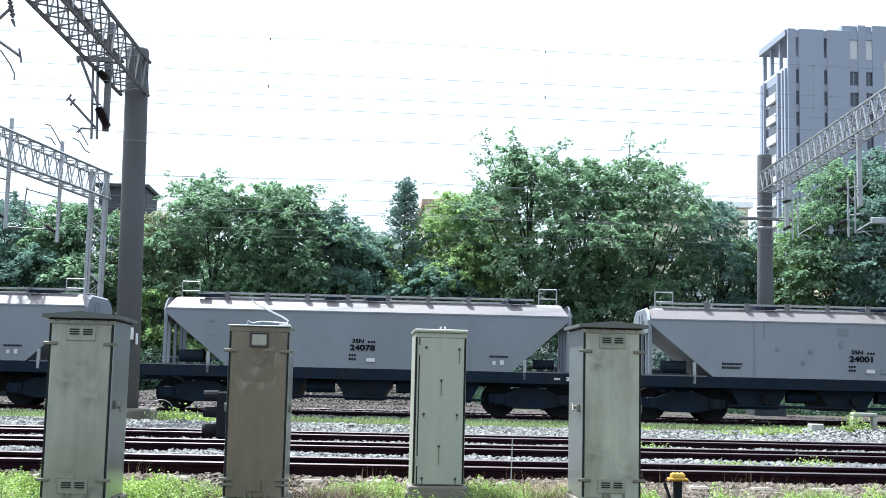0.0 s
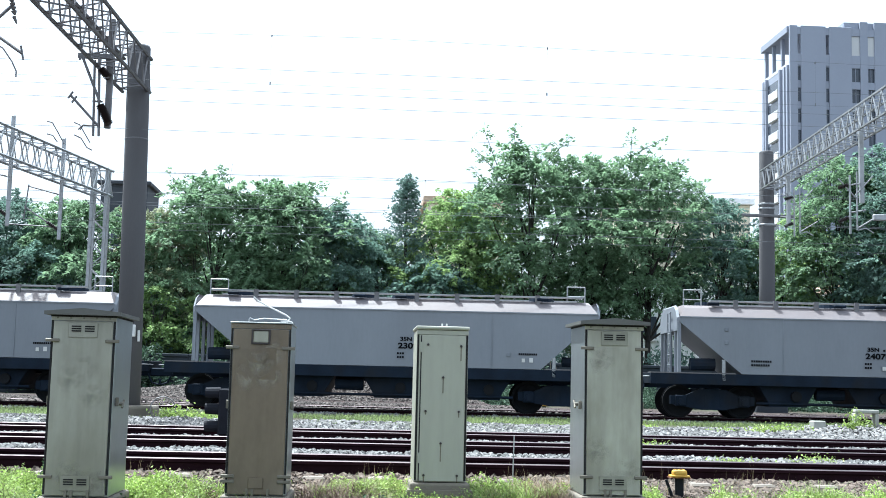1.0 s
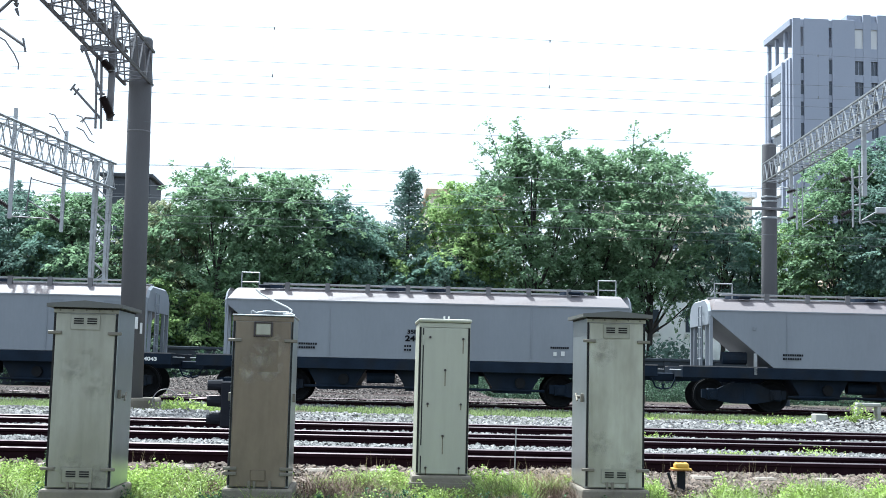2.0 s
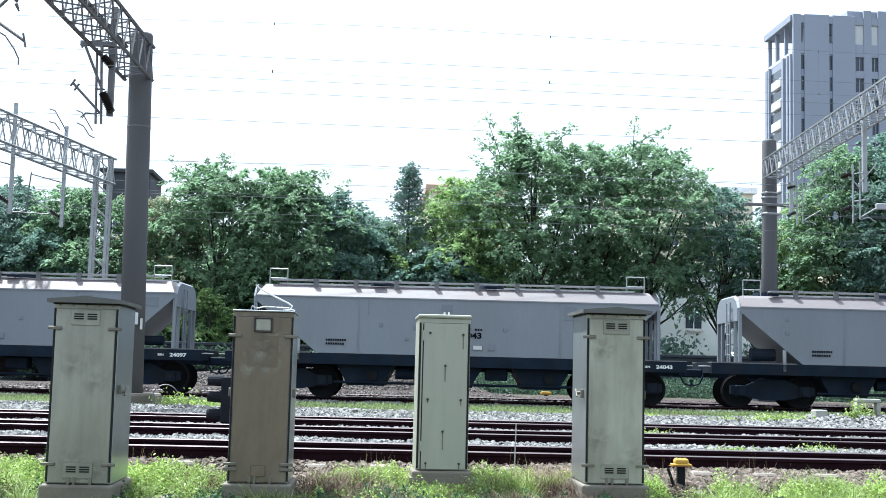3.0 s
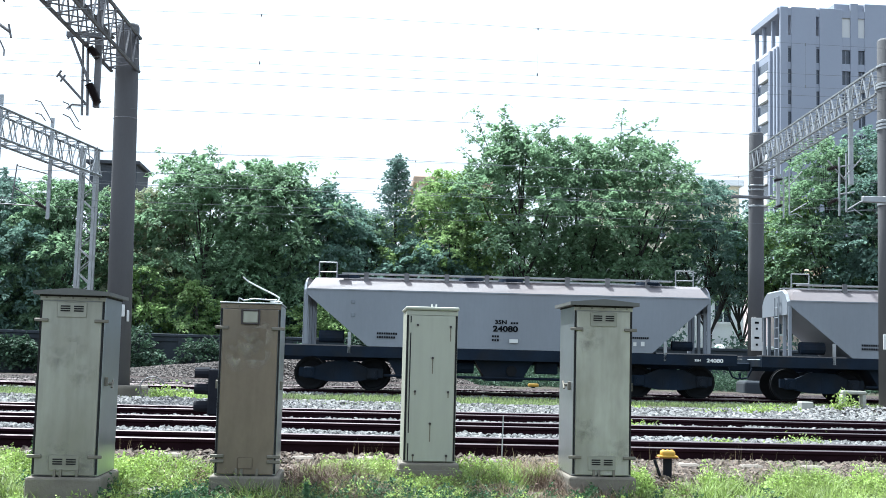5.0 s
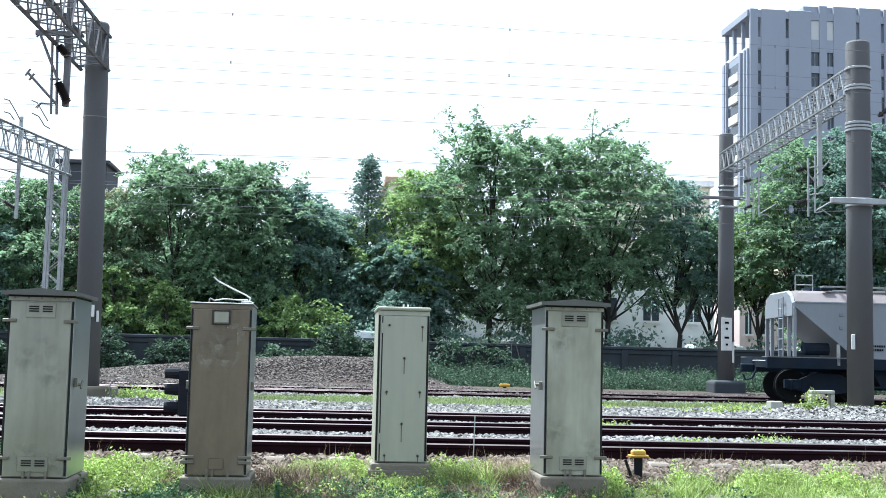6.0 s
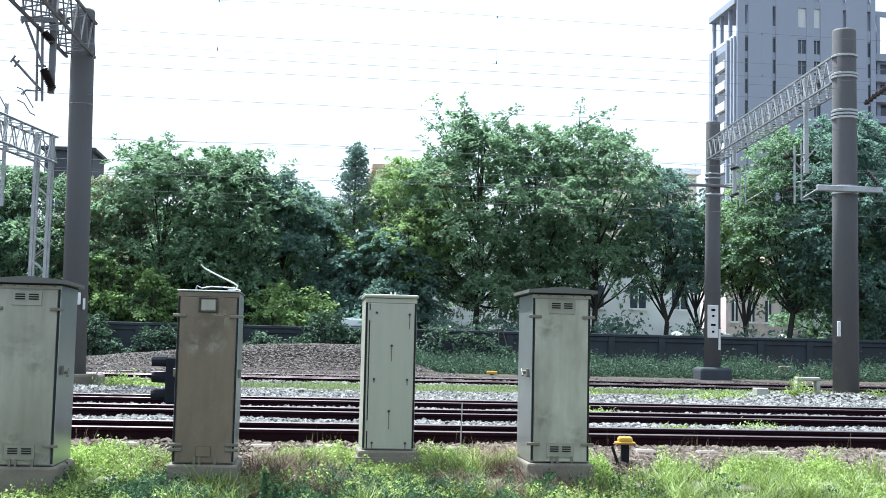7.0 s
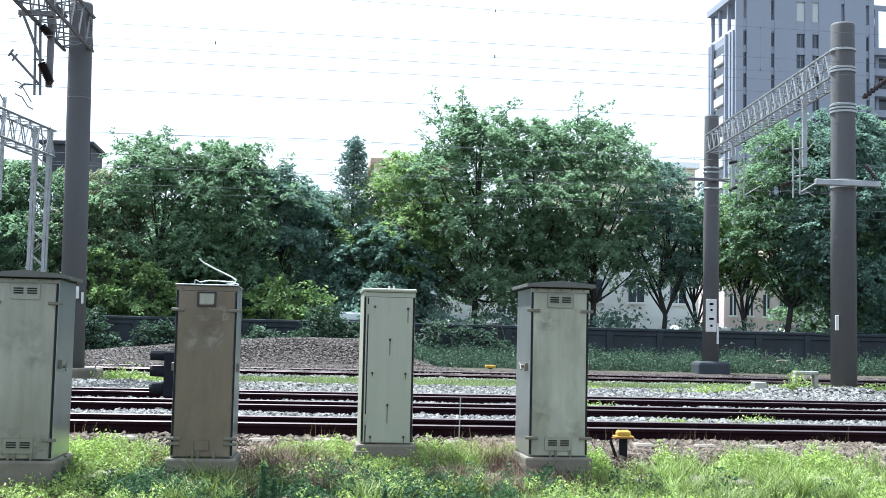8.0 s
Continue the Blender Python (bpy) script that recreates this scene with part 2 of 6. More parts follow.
def box(bm, x0, y0, z0, x1, y1, z1, bevel=0.0, seg=1):
    vs = [bm.verts.new(p) for p in ((x0, y0, z0), (x1, y0, z0), (x1, y1, z0), (x0, y1, z0), (x0, y0, z1), (x1, y0, z1), (x1, y1, z1), (x0, y1, z1))]
    fs = [bm.faces.new([vs[i] for i in q]) for q in ((3, 2, 1, 0), (4, 5, 6, 7), (0, 1, 5, 4), (1, 2, 6, 5), (2, 3, 7, 6), (3, 0, 4, 7))]
    if bevel:
        es = list({e for f in fs for e in f.edges})
        bmesh.ops.bevel(bm, geom=es, offset=bevel, segments=seg, affect="EDGES", profile=0.5)
    return bm


def B(*a, **k):
    return box(bmesh.new(), *a, **k)


def tube(bm, p0, p1, r0, r1=None, n=8, caps=True):
    r1 = r0 if r1 is None else r1
    p0, p1 = Vector(p0), Vector(p1)
    d = (p1 - p0).normalized()
    a = d.orthogonal().normalized()
    b = d.cross(a)
    rings = []
    for p, r in ((p0, r0), (p1, r1)):
        rings.append([bm.verts.new(p + r * (math.cos(2 * math.pi * i / n) * a + math.sin(2 * math.pi * i / n) * b)) for i in range(n)])
    for i in range(n):
        j = (i + 1) % n
        bm.faces.new((rings[0][i], rings[0][j], rings[1][j], rings[1][i]))
    if caps:
        bm.faces.new(rings[0][::-1])
        bm.faces.new(rings[1])
    return bm


def T(*a, **k):
    return tube(bmesh.new(), *a, **k)


def polyline(bm, pts, r, n=5):
    for a, b in zip(pts[:-1], pts[1:]):
        tube(bm, a, b, r, n=n)
    return bm


def prism(bm, outline, y0, y1):
    """outline: (x, z) counter-clockwise seen from -y."""
    f = [bm.verts.new((x, y0, z)) for x, z in outline]
    k = [bm.verts.new((x, y1, z)) for x, z in outline]
    bm.faces.new(f)
    bm.faces.new(k[::-1])
    n = len(outline)
    for i in range(n):
        j = (i + 1) % n
        bm.faces.new((f[j], f[i], k[i], k[j]))
    return bm


def extrude_x(bm, outline, x0, x1, mats=None):
    """outline: (y, z) closed; extruded along x."""
    f = [bm.verts.new((x0, y, z)) for y, z in outline]
    k = [bm.verts.new((x1, y, z)) for y, z in outline]
    bm.faces.new(f[::-1])
    bm.faces.new(k)
    n = len(outline)
    for i in range(n):
        j = (i + 1) % n
        fa = bm.faces.new((f[i], f[j], k[j], k[i]))
        if mats:
            fa.material_index = mats[i]
    return bm


def spin(bm, profile, n=16, axis="y"):
    """profile: (r, h) along the axis."""
    rings = []
    for r, h in profile:
        ring = []
        for i in range(n):
            c, s = r * math.cos(2 * math.pi * i / n), r * math.sin(2 * math.pi * i / n)
            ring.append(bm.verts.new((c, h, s) if axis == "y" else (c, s, h) if axis == "z" else (h, c, s)))
        rings.append(ring)
    for a, b in zip(rings[:-1], rings[1:]):
        for i in range(n):
            j = (i + 1) % n
            bm.faces.new((a[i], a[j], b[j], b[i]))
    bm.faces.new(rings[0])
    bm.faces.new(rings[-1][::-1])
    bmesh.ops.recalc_face_normals(bm, faces=bm.faces)
    return bm


def letters(name, text, size, material, parent, m, label="", wide=1.0):
    cu = bpy.data.curves.new(name, "FONT")
    cu.body, cu.size, cu.extrude, cu.align_x, cu.align_y = text, size, 0.002, "CENTER", "CENTER"
    cu.offset = size * 0.035
    tmp = bpy.data.objects.new(name, cu)
    scene.collection.objects.link(tmp)
    bpy.context.view_layer.update()
    me = bpy.data.meshes.new_from_object(tmp)
    bpy.data.objects.remove(tmp)
    me.materials.clear()
    me.materials.append(material)
    ob = new(name, me)
    ob.parent = parent
    ob.matrix_basis = m @ pose(0, 0, 0, 90, 0, 0) @ Matrix.Diagonal((wide, 1, 1, 1))
    if label:
        ob["label"] = label
    return ob


def soup(name, verts, faces, material, parent=None):
    me = bpy.data.meshes.new(name)
    me.from_pydata(verts.tolist(), [], faces.tolist())
    me.materials.append(material)
    me.update()
    ob = new(name, me)
    if parent:
        ob.parent = parent
    return ob


def smoothstep(a, b, v):
    u = np.clip((v - a) / (b - a), 0, 1)
    return u * u * (3 - 2 * u)


def gz(x, y):
    """Height of the ground."""
    x, y = np.asarray(x, float), np.asarray(y, float)
    z = -0.12 - 0.15 * (12.0 - np.clip(y, 9.6, 12.0)) - 0.4 * smoothstep(9.4, 5.0, y)
    z = z - 0.02 * smoothstep(20.6, 22.0, y) * smoothstep(33, 31, y)
    z = z + 0.17 * smoothstep(35.5, 40.0, y)
    z = z + 0.15 * np.exp(-((x - 11.6) ** 2 / 7.0 + (y - 26.6) ** 2 / 2.5))
    heap = (0.75 * smoothstep(-9.5, 0.5, x) + 0.25 * smoothstep(-12, -6, x)) * smoothstep(4.8, 1.8, x)
    z = z + 0.87 * heap * smoothstep(39.4, 41.4, y) * smoothstep(45.0, 43.0, y)
    return z + 0.012 * np.sin(3.1 * x + 1.7 * y) * np.cos(2.3 * y - 0.9 * x)


def tilt_axes(nrm):
    a = np.cross(nrm, np.array([0.31, 0.77, 0.55]))
    a /= np.linalg.norm(a, axis=1, keepdims=True) + 1e-9
    return a, np.cross(nrm, a)


def stones(name, pts, size, material, rng, label, flat=0.6):
    """Many broken stones at pts (n, 3)."""
    n = len(pts)
    base = np.array([(1, 0, 0), (0, 1, 0), (-1, 0, 0), (0, -1, 0), (0.35, 0.3, 1), (-0.3, -0.4, 0.85), (0.1, -0.1, -1)], float)
    tri = np.array([(0, 1, 4), (1, 2, 4), (2, 5, 4), (2, 3, 5), (3, 0, 5), (0, 4, 5), (1, 0, 6), (2, 1, 6), (3, 2, 6), (0, 3, 6)])
    v = base[None] * (1 + rng.uniform(-0.35, 0.35, (n, 7, 1))) + rng.uniform(-0.18, 0.18, (n, 7, 3))
    v[:, :, 2] *= flat
    a = rng.uniform(0, 2 * np.pi, n)
    c, s = np.cos(a)[:, None], np.sin(a)[:, None]
    x, y = v[:, :, 0] * c - v[:, :, 1] * s, v[:, :, 0] * s + v[:, :, 1] * c
    t = rng.uniform(-0.5, 0.5, n)[:, None]
    v = np.stack([x, y, v[:, :, 2] + t * x], 2)
    v *= (size * rng.uniform(0.55, 1.45, n))[:, None, None]
    v += pts[:, None, :]
    f = (tri[None] + (np.arange(n) * 7)[:, None, None]).reshape(-1, 3)
    ob = soup(name, v.reshape(-1, 3), f, material)
    return tagged(ob, label, "stones", kind="stuff")


def leaf_cards(pts, size, rng, up=0.3, aspect=0.55, normals=None):
    """Pointed, folded leaves at pts: 5 vertices, 4 triangles as 2 quads."""
    n = len(pts)
    nrm = rng.normal(size=(n, 3)) if normals is None else normals + rng.normal(size=(n, 3)) * 0.55
    nrm[:, 2] += up
    nrm /= np.linalg.norm(nrm, axis=1, keepdims=True)
    a, b = tilt_axes(nrm)
    ang = rng.uniform(0, 2 * np.pi, n)[:, None]
    d = a * np.cos(ang) + b * np.sin(ang)
    w = np.cross(nrm, d)
    L = (size * rng.uniform(0.6, 1.4, n))[:, None]
    v = np.empty((n, 4, 3))
    v[:, 0] = pts - d * L * 0.5
    v[:, 1] = pts + w * L * aspect * 0.5 + nrm * L * 0.08
    v[:, 2] = pts + d * L * 0.5 - nrm * L * 0.1
    v[:, 3] = pts - w * L * aspect * 0.5 + nrm * L * 0.08
    f = np.arange(n * 4).reshape(n, 4)
    return v.reshape(-1, 3), f


def blades(pts, height, width, rng, lean=0.5):
    """Bent grass blades: two quads narrowing to a tip."""
    n = len(pts)
    a = rng.uniform(0, 2 * np.pi, n)
    d = np.stack([np.cos(a), np.sin(a), np.zeros(n)], 1)
    side = np.stack([-np.sin(a), np.cos(a), np.zeros(n)], 1)
    h = (height * rng.uniform(0.5, 1.5, n))[:, None]
    w = (width * rng.uniform(0.6, 1.3, n))[:, None]
    l = (lean * rng.uniform(0.1, 1.2, n))[:, None]
    up = np.array([0, 0, 1.0])
    v = np.empty((n, 5, 3))
    v[:, 0], v[:, 1] = pts - side * w, pts + side * w
    mid = pts + up * h * 0.6 + d * l * h * 0.3
    v[:, 2], v[:, 3] = mid + side * w * 0.7, mid - side * w * 0.7
    v[:, 4] = pts + up * h + d * l * h
    i = np.arange(n)[:, None] * 5
    tris = np.concatenate([i + np.array([[0, 1, 2]]), i + np.array([[0, 2, 3]]), i + np.array([[3, 2, 4]])])
    return v.reshape(-1, 3), tris

# ---- ground, tracks, ballast ----
def build_ground():
    ys = np.concatenate([[-400, -100, -30, -5, 2, 4.5], np.arange(5.5, 13, 0.25), np.arange(13, 39, 0.5), np.arange(39, 46.2, 0.3), [48, 52, 60, 80, 120, 200, 400, 900, 2000]])
    xs = np.concatenate([[-2000, -600, -200, -90, -50], np.arange(-30, 40, 0.5), [45, 60, 100, 250, 700, 2000]])
    X, Y = np.meshgrid(xs, ys)
    Z = gz(X, Y)
    v = np.stack([X.ravel(), Y.ravel(), Z.ravel()], 1)
    nx, ny = len(xs), len(ys)
    i, j = np.meshgrid(np.arange(nx - 1), np.arange(ny - 1))
    a = (j * nx + i).ravel()
    f = np.stack([a, a + 1, a + nx + 1, a + nx], 1)
    ob = soup("ground", v, f, M_EARTH)
    ob.data.materials.append(M_BED)
    yc = (ys[j] + ys[j + 1]).ravel() / 2
    bed = ((yc > 11.75) & (yc < 26.6)) | ((yc > 32.2) & (yc < 39.3)) | ((yc > 39.3) & (yc < 43.8) & (((xs[i] + xs[i + 1]).ravel() / 2) < 5))
    ob.data.polygons.foreach_set("material_index", bed.astype(int).tolist())
    return tagged(ob, "brown earth and grey ballast ground beside the tracks", "ground", kind="structure")


build_ground()

TRACKS = [("track_1", 12.05), ("track_2", 15.55), ("track_3", 18.85), ("track_4", 33.0), ("track_5", 37.3)]
GAUGE = 1.067
TRAIN_YAW = -4.0   # the train's track and the siding run at a slight angle to the near tracks
PIVOT_X = 2.4
RAIL = [(-0.062, -0.153), (0.062, -0.153), (0.062, -0.14), (0.012, -0.122), (0.009, -0.05), (0.034, -0.036), (0.034, -0.008), (0.026, 0.0),
        (-0.026, 0.0), (-0.034, -0.008), (-0.034, -0.036), (-0.009, -0.05), (-0.012, -0.122), (-0.062, -0.14)]


def build_tracks():
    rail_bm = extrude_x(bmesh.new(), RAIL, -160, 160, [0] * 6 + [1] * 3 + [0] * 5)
    bmesh.ops.recalc_face_normals(rail_bm, faces=rail_bm.faces)
    first_rail = first_sleeper = None
    for name, y in TRACKS:
        root = empty(name, pose(PIVOT_X, y + GAUGE / 2, 0, 0, 0, TRAIN_YAW if y > 25 else 0))
        tagged(root, "rusty steel railway track with worn bright rail heads on ballast", "railway track", kind="structure")
        for s in (-1, 1):
            m = pose(0, s * GAUGE / 2, 0)
            if first_rail is None:
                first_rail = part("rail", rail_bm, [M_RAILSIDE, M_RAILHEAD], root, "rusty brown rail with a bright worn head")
                first_rail.matrix_basis = m
            else:
                share(first_rail, "rail", m, root)
        lo, hi = (-9, 13) if y < 25 else (-18, 26)
        for k in range(int((hi - lo) / 0.62)):
            x = lo + k * 0.62
            if first_sleeper is None:
                first_sleeper = part("sleeper", B(-0.11, -0.95, -0.3, 0.11, 0.95, -0.128, bevel=0.02), M_SLEEPER, root)
                first_sleeper.matrix_basis = pose(x, 0, 0)
            else:
                share(first_sleeper, "sleeper", pose(x, 0, 0), root)


def scatter(rng, n, x0, x1, y0, y1, wedge=True):
    """Points on the ground, thicker over the stretch that widens away from the cabinets' side."""
    y = rng.uniform(y0, y1, n)
    x = rng.uniform(-0.34, 0.58, n) * y - 0.5 if wedge else rng.uniform(x0, x1, n)
    return np.stack([x, y, gz(x, y)], 1)


def build_ballast():
    rng = np.random.default_rng(5)
    sets = [(13.5, 15.4, 11000), (16.9, 18.7, 11000), (20.3, 23.5, 11000), (23.5, 26.9, 6500), (31.9, 32.85, 2500)]
    pts = np.concatenate([scatter(rng, n, 0, 0, a, b) for a, b, n in sets])
    size = np.where(pts[:, 1] < 20, 0.034, 0.05)
    crest = 0.05 * smoothstep(20.0, 22.0, pts[:, 1]) * smoothstep(27, 25, pts[:, 1])
    pts[:, 2] += 0.012 + crest + rng.uniform(-0.01, 0.015, len(pts))
    stones("ballast_stones", pts, size, M_BALLAST, rng, "loose pale grey crushed ballast stones between the rails")
    p2 = scatter(rng, 14000, 0, 0, 10.95, 11.95)
    keep = rng.uniform(0, 1, len(p2)) < np.clip((p2[:, 1] - 10.7) / 0.7, 0, 1) * np.where(p2[:, 0] > 2.4, 1, 0.5)
    p2 = p2[keep]
    p2[:, 2] += 0.01
    stones("shoulder_stones", p2, np.full(len(p2), 0.03), M_BALLAST_BROWN, rng, "rust-brown ballast stones on the track shoulder")
    p4 = scatter(rng, 9000, 0, 0, 34.2, 38.4)
    stones("siding_stones", p4, np.full(len(p4), 0.05), M_MOUND, rng, "dark weathered ballast stones along the siding")
    n = 52000
    x, y = rng.uniform(-14, 4.8, n), rng.uniform(38.6, 43.6, n)
    z = gz(x, y)
    k = (z > 0.12) | (y < 39.6)
    p3 = np.stack([x, y, z], 1)[k]
    stones("stone_heap", p3, np.full(len(p3), 0.046), M_MOUND, rng, "long heap of dark grey-brown crushed stone beside the siding")


build_tracks()
build_ballast()


def build_wall():
    root = empty("wall_boundary", pose(0, 46, -0.12))
    tagged(root, "weathered concrete boundary wall of panels between posts, tree shade put into its dark colour", "wall", kind="structure")
    first = None
    for k in range(36):
        x = -24 + k * 1.98
        if first is None:
            post = part("wall_post", B(-0.13, -0.13, -0.2, 0.13, 0.13, 1.62, bevel=0.015), M_WALL, root)
            panel = part("wall_panel", B(0.131, -0.05, -0.2, 1.849, 0.07, 1.45, bevel=0.01), M_WALL, root)
            cap = part("wall_coping", B(-0.13, -0.16, 1.622, 1.849, 0.16, 1.74, bevel=0.02), M_WALL, root)
            rail = part("wall_beam", B(0.131, -0.1, 1.452, 1.849, 0.1, 1.62, bevel=0.01), M_WALL, root)
            first = [post, panel, cap, rail]
            for o in first:
                o.matrix_basis = pose(x, 0, 0)
        else:
            for o in first:
                share(o, o.name.split(".")[0], pose(x, 0, 0), root)


build_wall()

# ---- masts, gantries, wires ----
def truss(name, bm, a, b, w, h, bays, r=0.035, rd=0.02):
    """Four-chord lattice beam from a to b (points of the bottom centre line)."""
    a, b = Vector(a), Vector(b)
    d = (b - a).normalized()
    side = d.cross(Vector((0, 0, 1))).normalized() * (w / 2)
    up = Vector((0, 0, h))
    ch = [(-1, 0), (1, 0), (-1, 1), (1, 1)]
    at = lambda t, s, u: a.lerp(b, t) + side * s + up * u
    for s, u in ch:
        tube(bm, at(0, s, u), at(1, s, u), r, n=5)
    for k in range(bays):
        t0, t1 = k / bays, (k + 1) / bays
        tm = (t0 + t1) / 2
        for s in (-1, 1):
            tube(bm, at(t0, s, 0), at(tm, s, 1), rd, n=4, caps=False)
            tube(bm, at(tm, s, 1), at(t1, s, 0), rd, n=4, caps=False)
        for u in (0, 1):
            tube(bm, at(t0, -1, u), at(tm, 1, u), rd * 0.8, n=4, caps=False)
            tube(bm, at(tm, 1, u), at(t1, -1, u), rd * 0.8, n=4, caps=False)
    return bm


def insulator(bm, p0, p1, r=0.075, ribs=7):
    p0, p1 = Vector(p0), Vector(p1)
    for k in range(ribs):
        c0, c1 = p0.lerp(p1, (k + 0.1) / ribs), p0.lerp(p1, (k + 0.75) / ribs)
        tube(bm, c0, c1, r, r * 0.55, n=8)
    tube(bm, p0, p1, r * 0.45, n=6)
    return bm


def round_pole(x, y, z0, z1, r0, r1, label, lean=0.0):
    root = empty("catenary_mast", pose(x, y, z0, 0, lean, 0))
    tagged(root, label, "mast", "concrete masts")
    h = z1 - z0
    part("shaft", spin(bmesh.new(), [(r0, 0), (r0 + (r1 - r0) * 0.5, h * 0.5), (r1, h - 0.05), (r1 * 0.93, h)], 24, "z"), M_CONCRETE_POLE, root, smooth=True)
    return root, h


# mast beside the grass strip, with the near gantry
mast1, h1 = round_pole(-4.93, 26.8, -0.12, 8.05, 0.27, 0.245, "tall round dark concrete catenary mast with number plate", -1.0)
part("footing", B(-0.5, -0.5, -0.3, 0.6, 0.5, 0.26, bevel=0.06, seg=2), M_CONCRETE, mast1, "rough concrete footing block")
bm = bmesh.new()
spin(bm, [(0.252, 6.05), (0.257, 6.055), (0.257, 6.075), (0.252, 6.08)], 24, "z")
part("band", bm, M_GALV_DARK, mast1, "thin weathered steel band")
plate = part("plate", B(-0.02, -0.31, 1.72, 0.17, -0.28, 1.98, bevel=0.012), M_WHITE, mast1, "small white number plate")
letters("plate_number", "5", 0.17, M_BLACK_LETTER, plate, pose(0.05, -0.315, 1.87))
part("strip_plate", B(0.2, -0.24, 1.62, 0.25, -0.20, 1.86, bevel=0.006), M_WHITE, mast1, "narrow white marker strip")

mast3, h3 = round_pole(12.28, 26.8, -0.05, 8.5, 0.295, 0.27, "tall round dark concrete catenary mast with steel bands")
part("footing", B(-0.55, -0.45, -0.25, 0.55, 0.45, 0.09, bevel=0.06, seg=2), M_CONCRETE, mast3, "low rough concrete footing")
for zz in (4.66, 4.73, 4.8, 6.42, 6.5, 6.58, 7.38, 7.45, 7.88):
    part("band", spin(bmesh.new(), [(0.278, zz), (0.3, zz + 0.01), (0.3, zz + 0.055), (0.278, zz + 0.065)], 24, "z"), M_GALV, mast3)
part("crossarm", B(-0.83, -0.42, 4.68, 0.72, -0.30, 4.82, bevel=0.015), M_GALV, mast3, "grey steel channel crossarm clamped on the mast")
part("plate", B(-0.30, -0.24, 1.38, -0.22, -0.20, 1.72, bevel=0.008), M_WHITE, mast3, "small white plate")
part("insulator", insulator(bmesh.new(), (0.62, -0.4, 4.85), (0.36, -0.35, 5.2)), M_INSUL, mast3, "dark ribbed insulator")
part("insulator", insulator(bmesh.new(), (0.9, -0.35, 7.2), (0.35, -0.3, 6.75)), M_INSUL, mast3, "dark ribbed insulator")

mast2, h2 = round_pole(13.62, 40.0, 0.0, 8.85, 0.28, 0.24, "round concrete catenary mast beyond the siding")
part("footing", B(-0.55, -0.5, -0.25, 0.55, 0.5, 0.46, bevel=0.12, seg=3), M_WALL, mast2, "dark concrete footing block")
part("plate", B(-0.27, -0.32, 1.45, 0.10, -0.29, 2.55, bevel=0.01), M_WHITE, mast2, "tall white plate with rows of dark marks")
for k, (w, zz) in enumerate([(0.14, 2.35), (0.08, 2.15), (0.16, 1.85), (0.08, 1.62)]):
    bm = box(bmesh.new(), -0.08 - w / 2, -0.326, zz, -0.08 + w / 2, -0.321, zz + 0.07)
    part("plate_mark", bm, M_BLACK_LETTER, mast2)
part("strip_plate", B(0.12, -0.29, 1.05, 0.19, -0.22, 1.75, bevel=0.006), M_WHITE, mast2)
part("crossarm", B(-0.95, -0.36, 6.55, 0.85, -0.27, 6.65, bevel=0.012), M_GALV_DARK, mast2, "thin dark steel crossarm")
for zz in (6.3, 6.85, 7.0):
    part("band", spin(bmesh.new(), [(0.258, zz), (0.272, zz + 0.01), (0.272, zz + 0.05), (0.258, zz + 0.06)], 20, "z"), M_GALV, mast2)

# gantry between the two masts beyond and before the train's track
g_right = empty("gantry_beam", pose(0, 0, 0))
tagged(g_right, "galvanised lattice gantry beam spanning between two concrete masts", "gantry", "gantries")
part("lattice", truss("g", bmesh.new(), (13.6, 39.75, 7.5), (12.38, 27.1, 7.3), 0.55, 0.62, 20), M_GALV, g_right)
part("drop_post", B(13.26, 36.99, 5.93, 13.37, 37.10, 8.1, bevel=0.01), M_GALV, g_right, "square grey steel drop post")
part("drop_post", B(12.51, 29.63, 5.53, 12.62, 29.74, 8.01, bevel=0.01), M_GALV, g_right, "square grey steel drop post")
for (xx, yy, zz) in ((13.48, 36.99, 7.08), (12.24, 29.63, 6.23)):
    bm = bmesh.new()
    tube(bm, (xx, yy, zz), (xx, yy, zz - 1.5), 0.026, n=6)
    tube(bm, (xx + 0.18, yy, zz + 0.1), (xx + 0.18, yy, zz - 1.4), 0.02, n=6)
    tube(bm, (xx - 0.3, yy, zz - 0.1), (xx + 0.18, yy, zz - 0.6), 0.018, n=6)
    tube(bm, (xx + 0.18, yy, zz - 1.35), (xx + 0.75, yy, zz - 1.0), 0.02, n=6)
    tube(bm, (xx + 0.15, yy, zz - 0.5), (xx + 0.6, yy, zz + 0.0), 0.018, n=6)
    polyline(bm, [(xx + 0.2, yy, zz - 1.4), (xx + 0.4, yy, zz - 1.34), (xx + 0.6, yy, zz - 1.46)], 0.016, 5)
    for dz in (-0.25, -0.95):
        tube(bm, (xx, yy, zz + dz), (xx + (0.42 if yy < 33 else -0.42), yy + 0.05, zz + dz + 0.08), 0.02, n=6)
    arm = part("registration_arm", bm, M_GALV, g_right, "hinged galvanised registration arm")
    part("insulator", insulator(bmesh.new(), (xx - 0.3, yy, zz - 1.2), (xx - 0.04, yy, zz - 1.08), 0.055), M_INSUL, arm)
    part("insulator", insulator(bmesh.new(), (xx - 0.3, yy, zz - 0.33), (xx - 0.04, yy, zz - 0.25), 0.055), M_INSUL, arm)

# near gantry from the first mast over the near tracks
g_left = empty("gantry_beam", pose(0, 0, 0))
tagged(g_left, "weathered lattice gantry beam reaching out from a concrete mast", "gantry", "gantries")
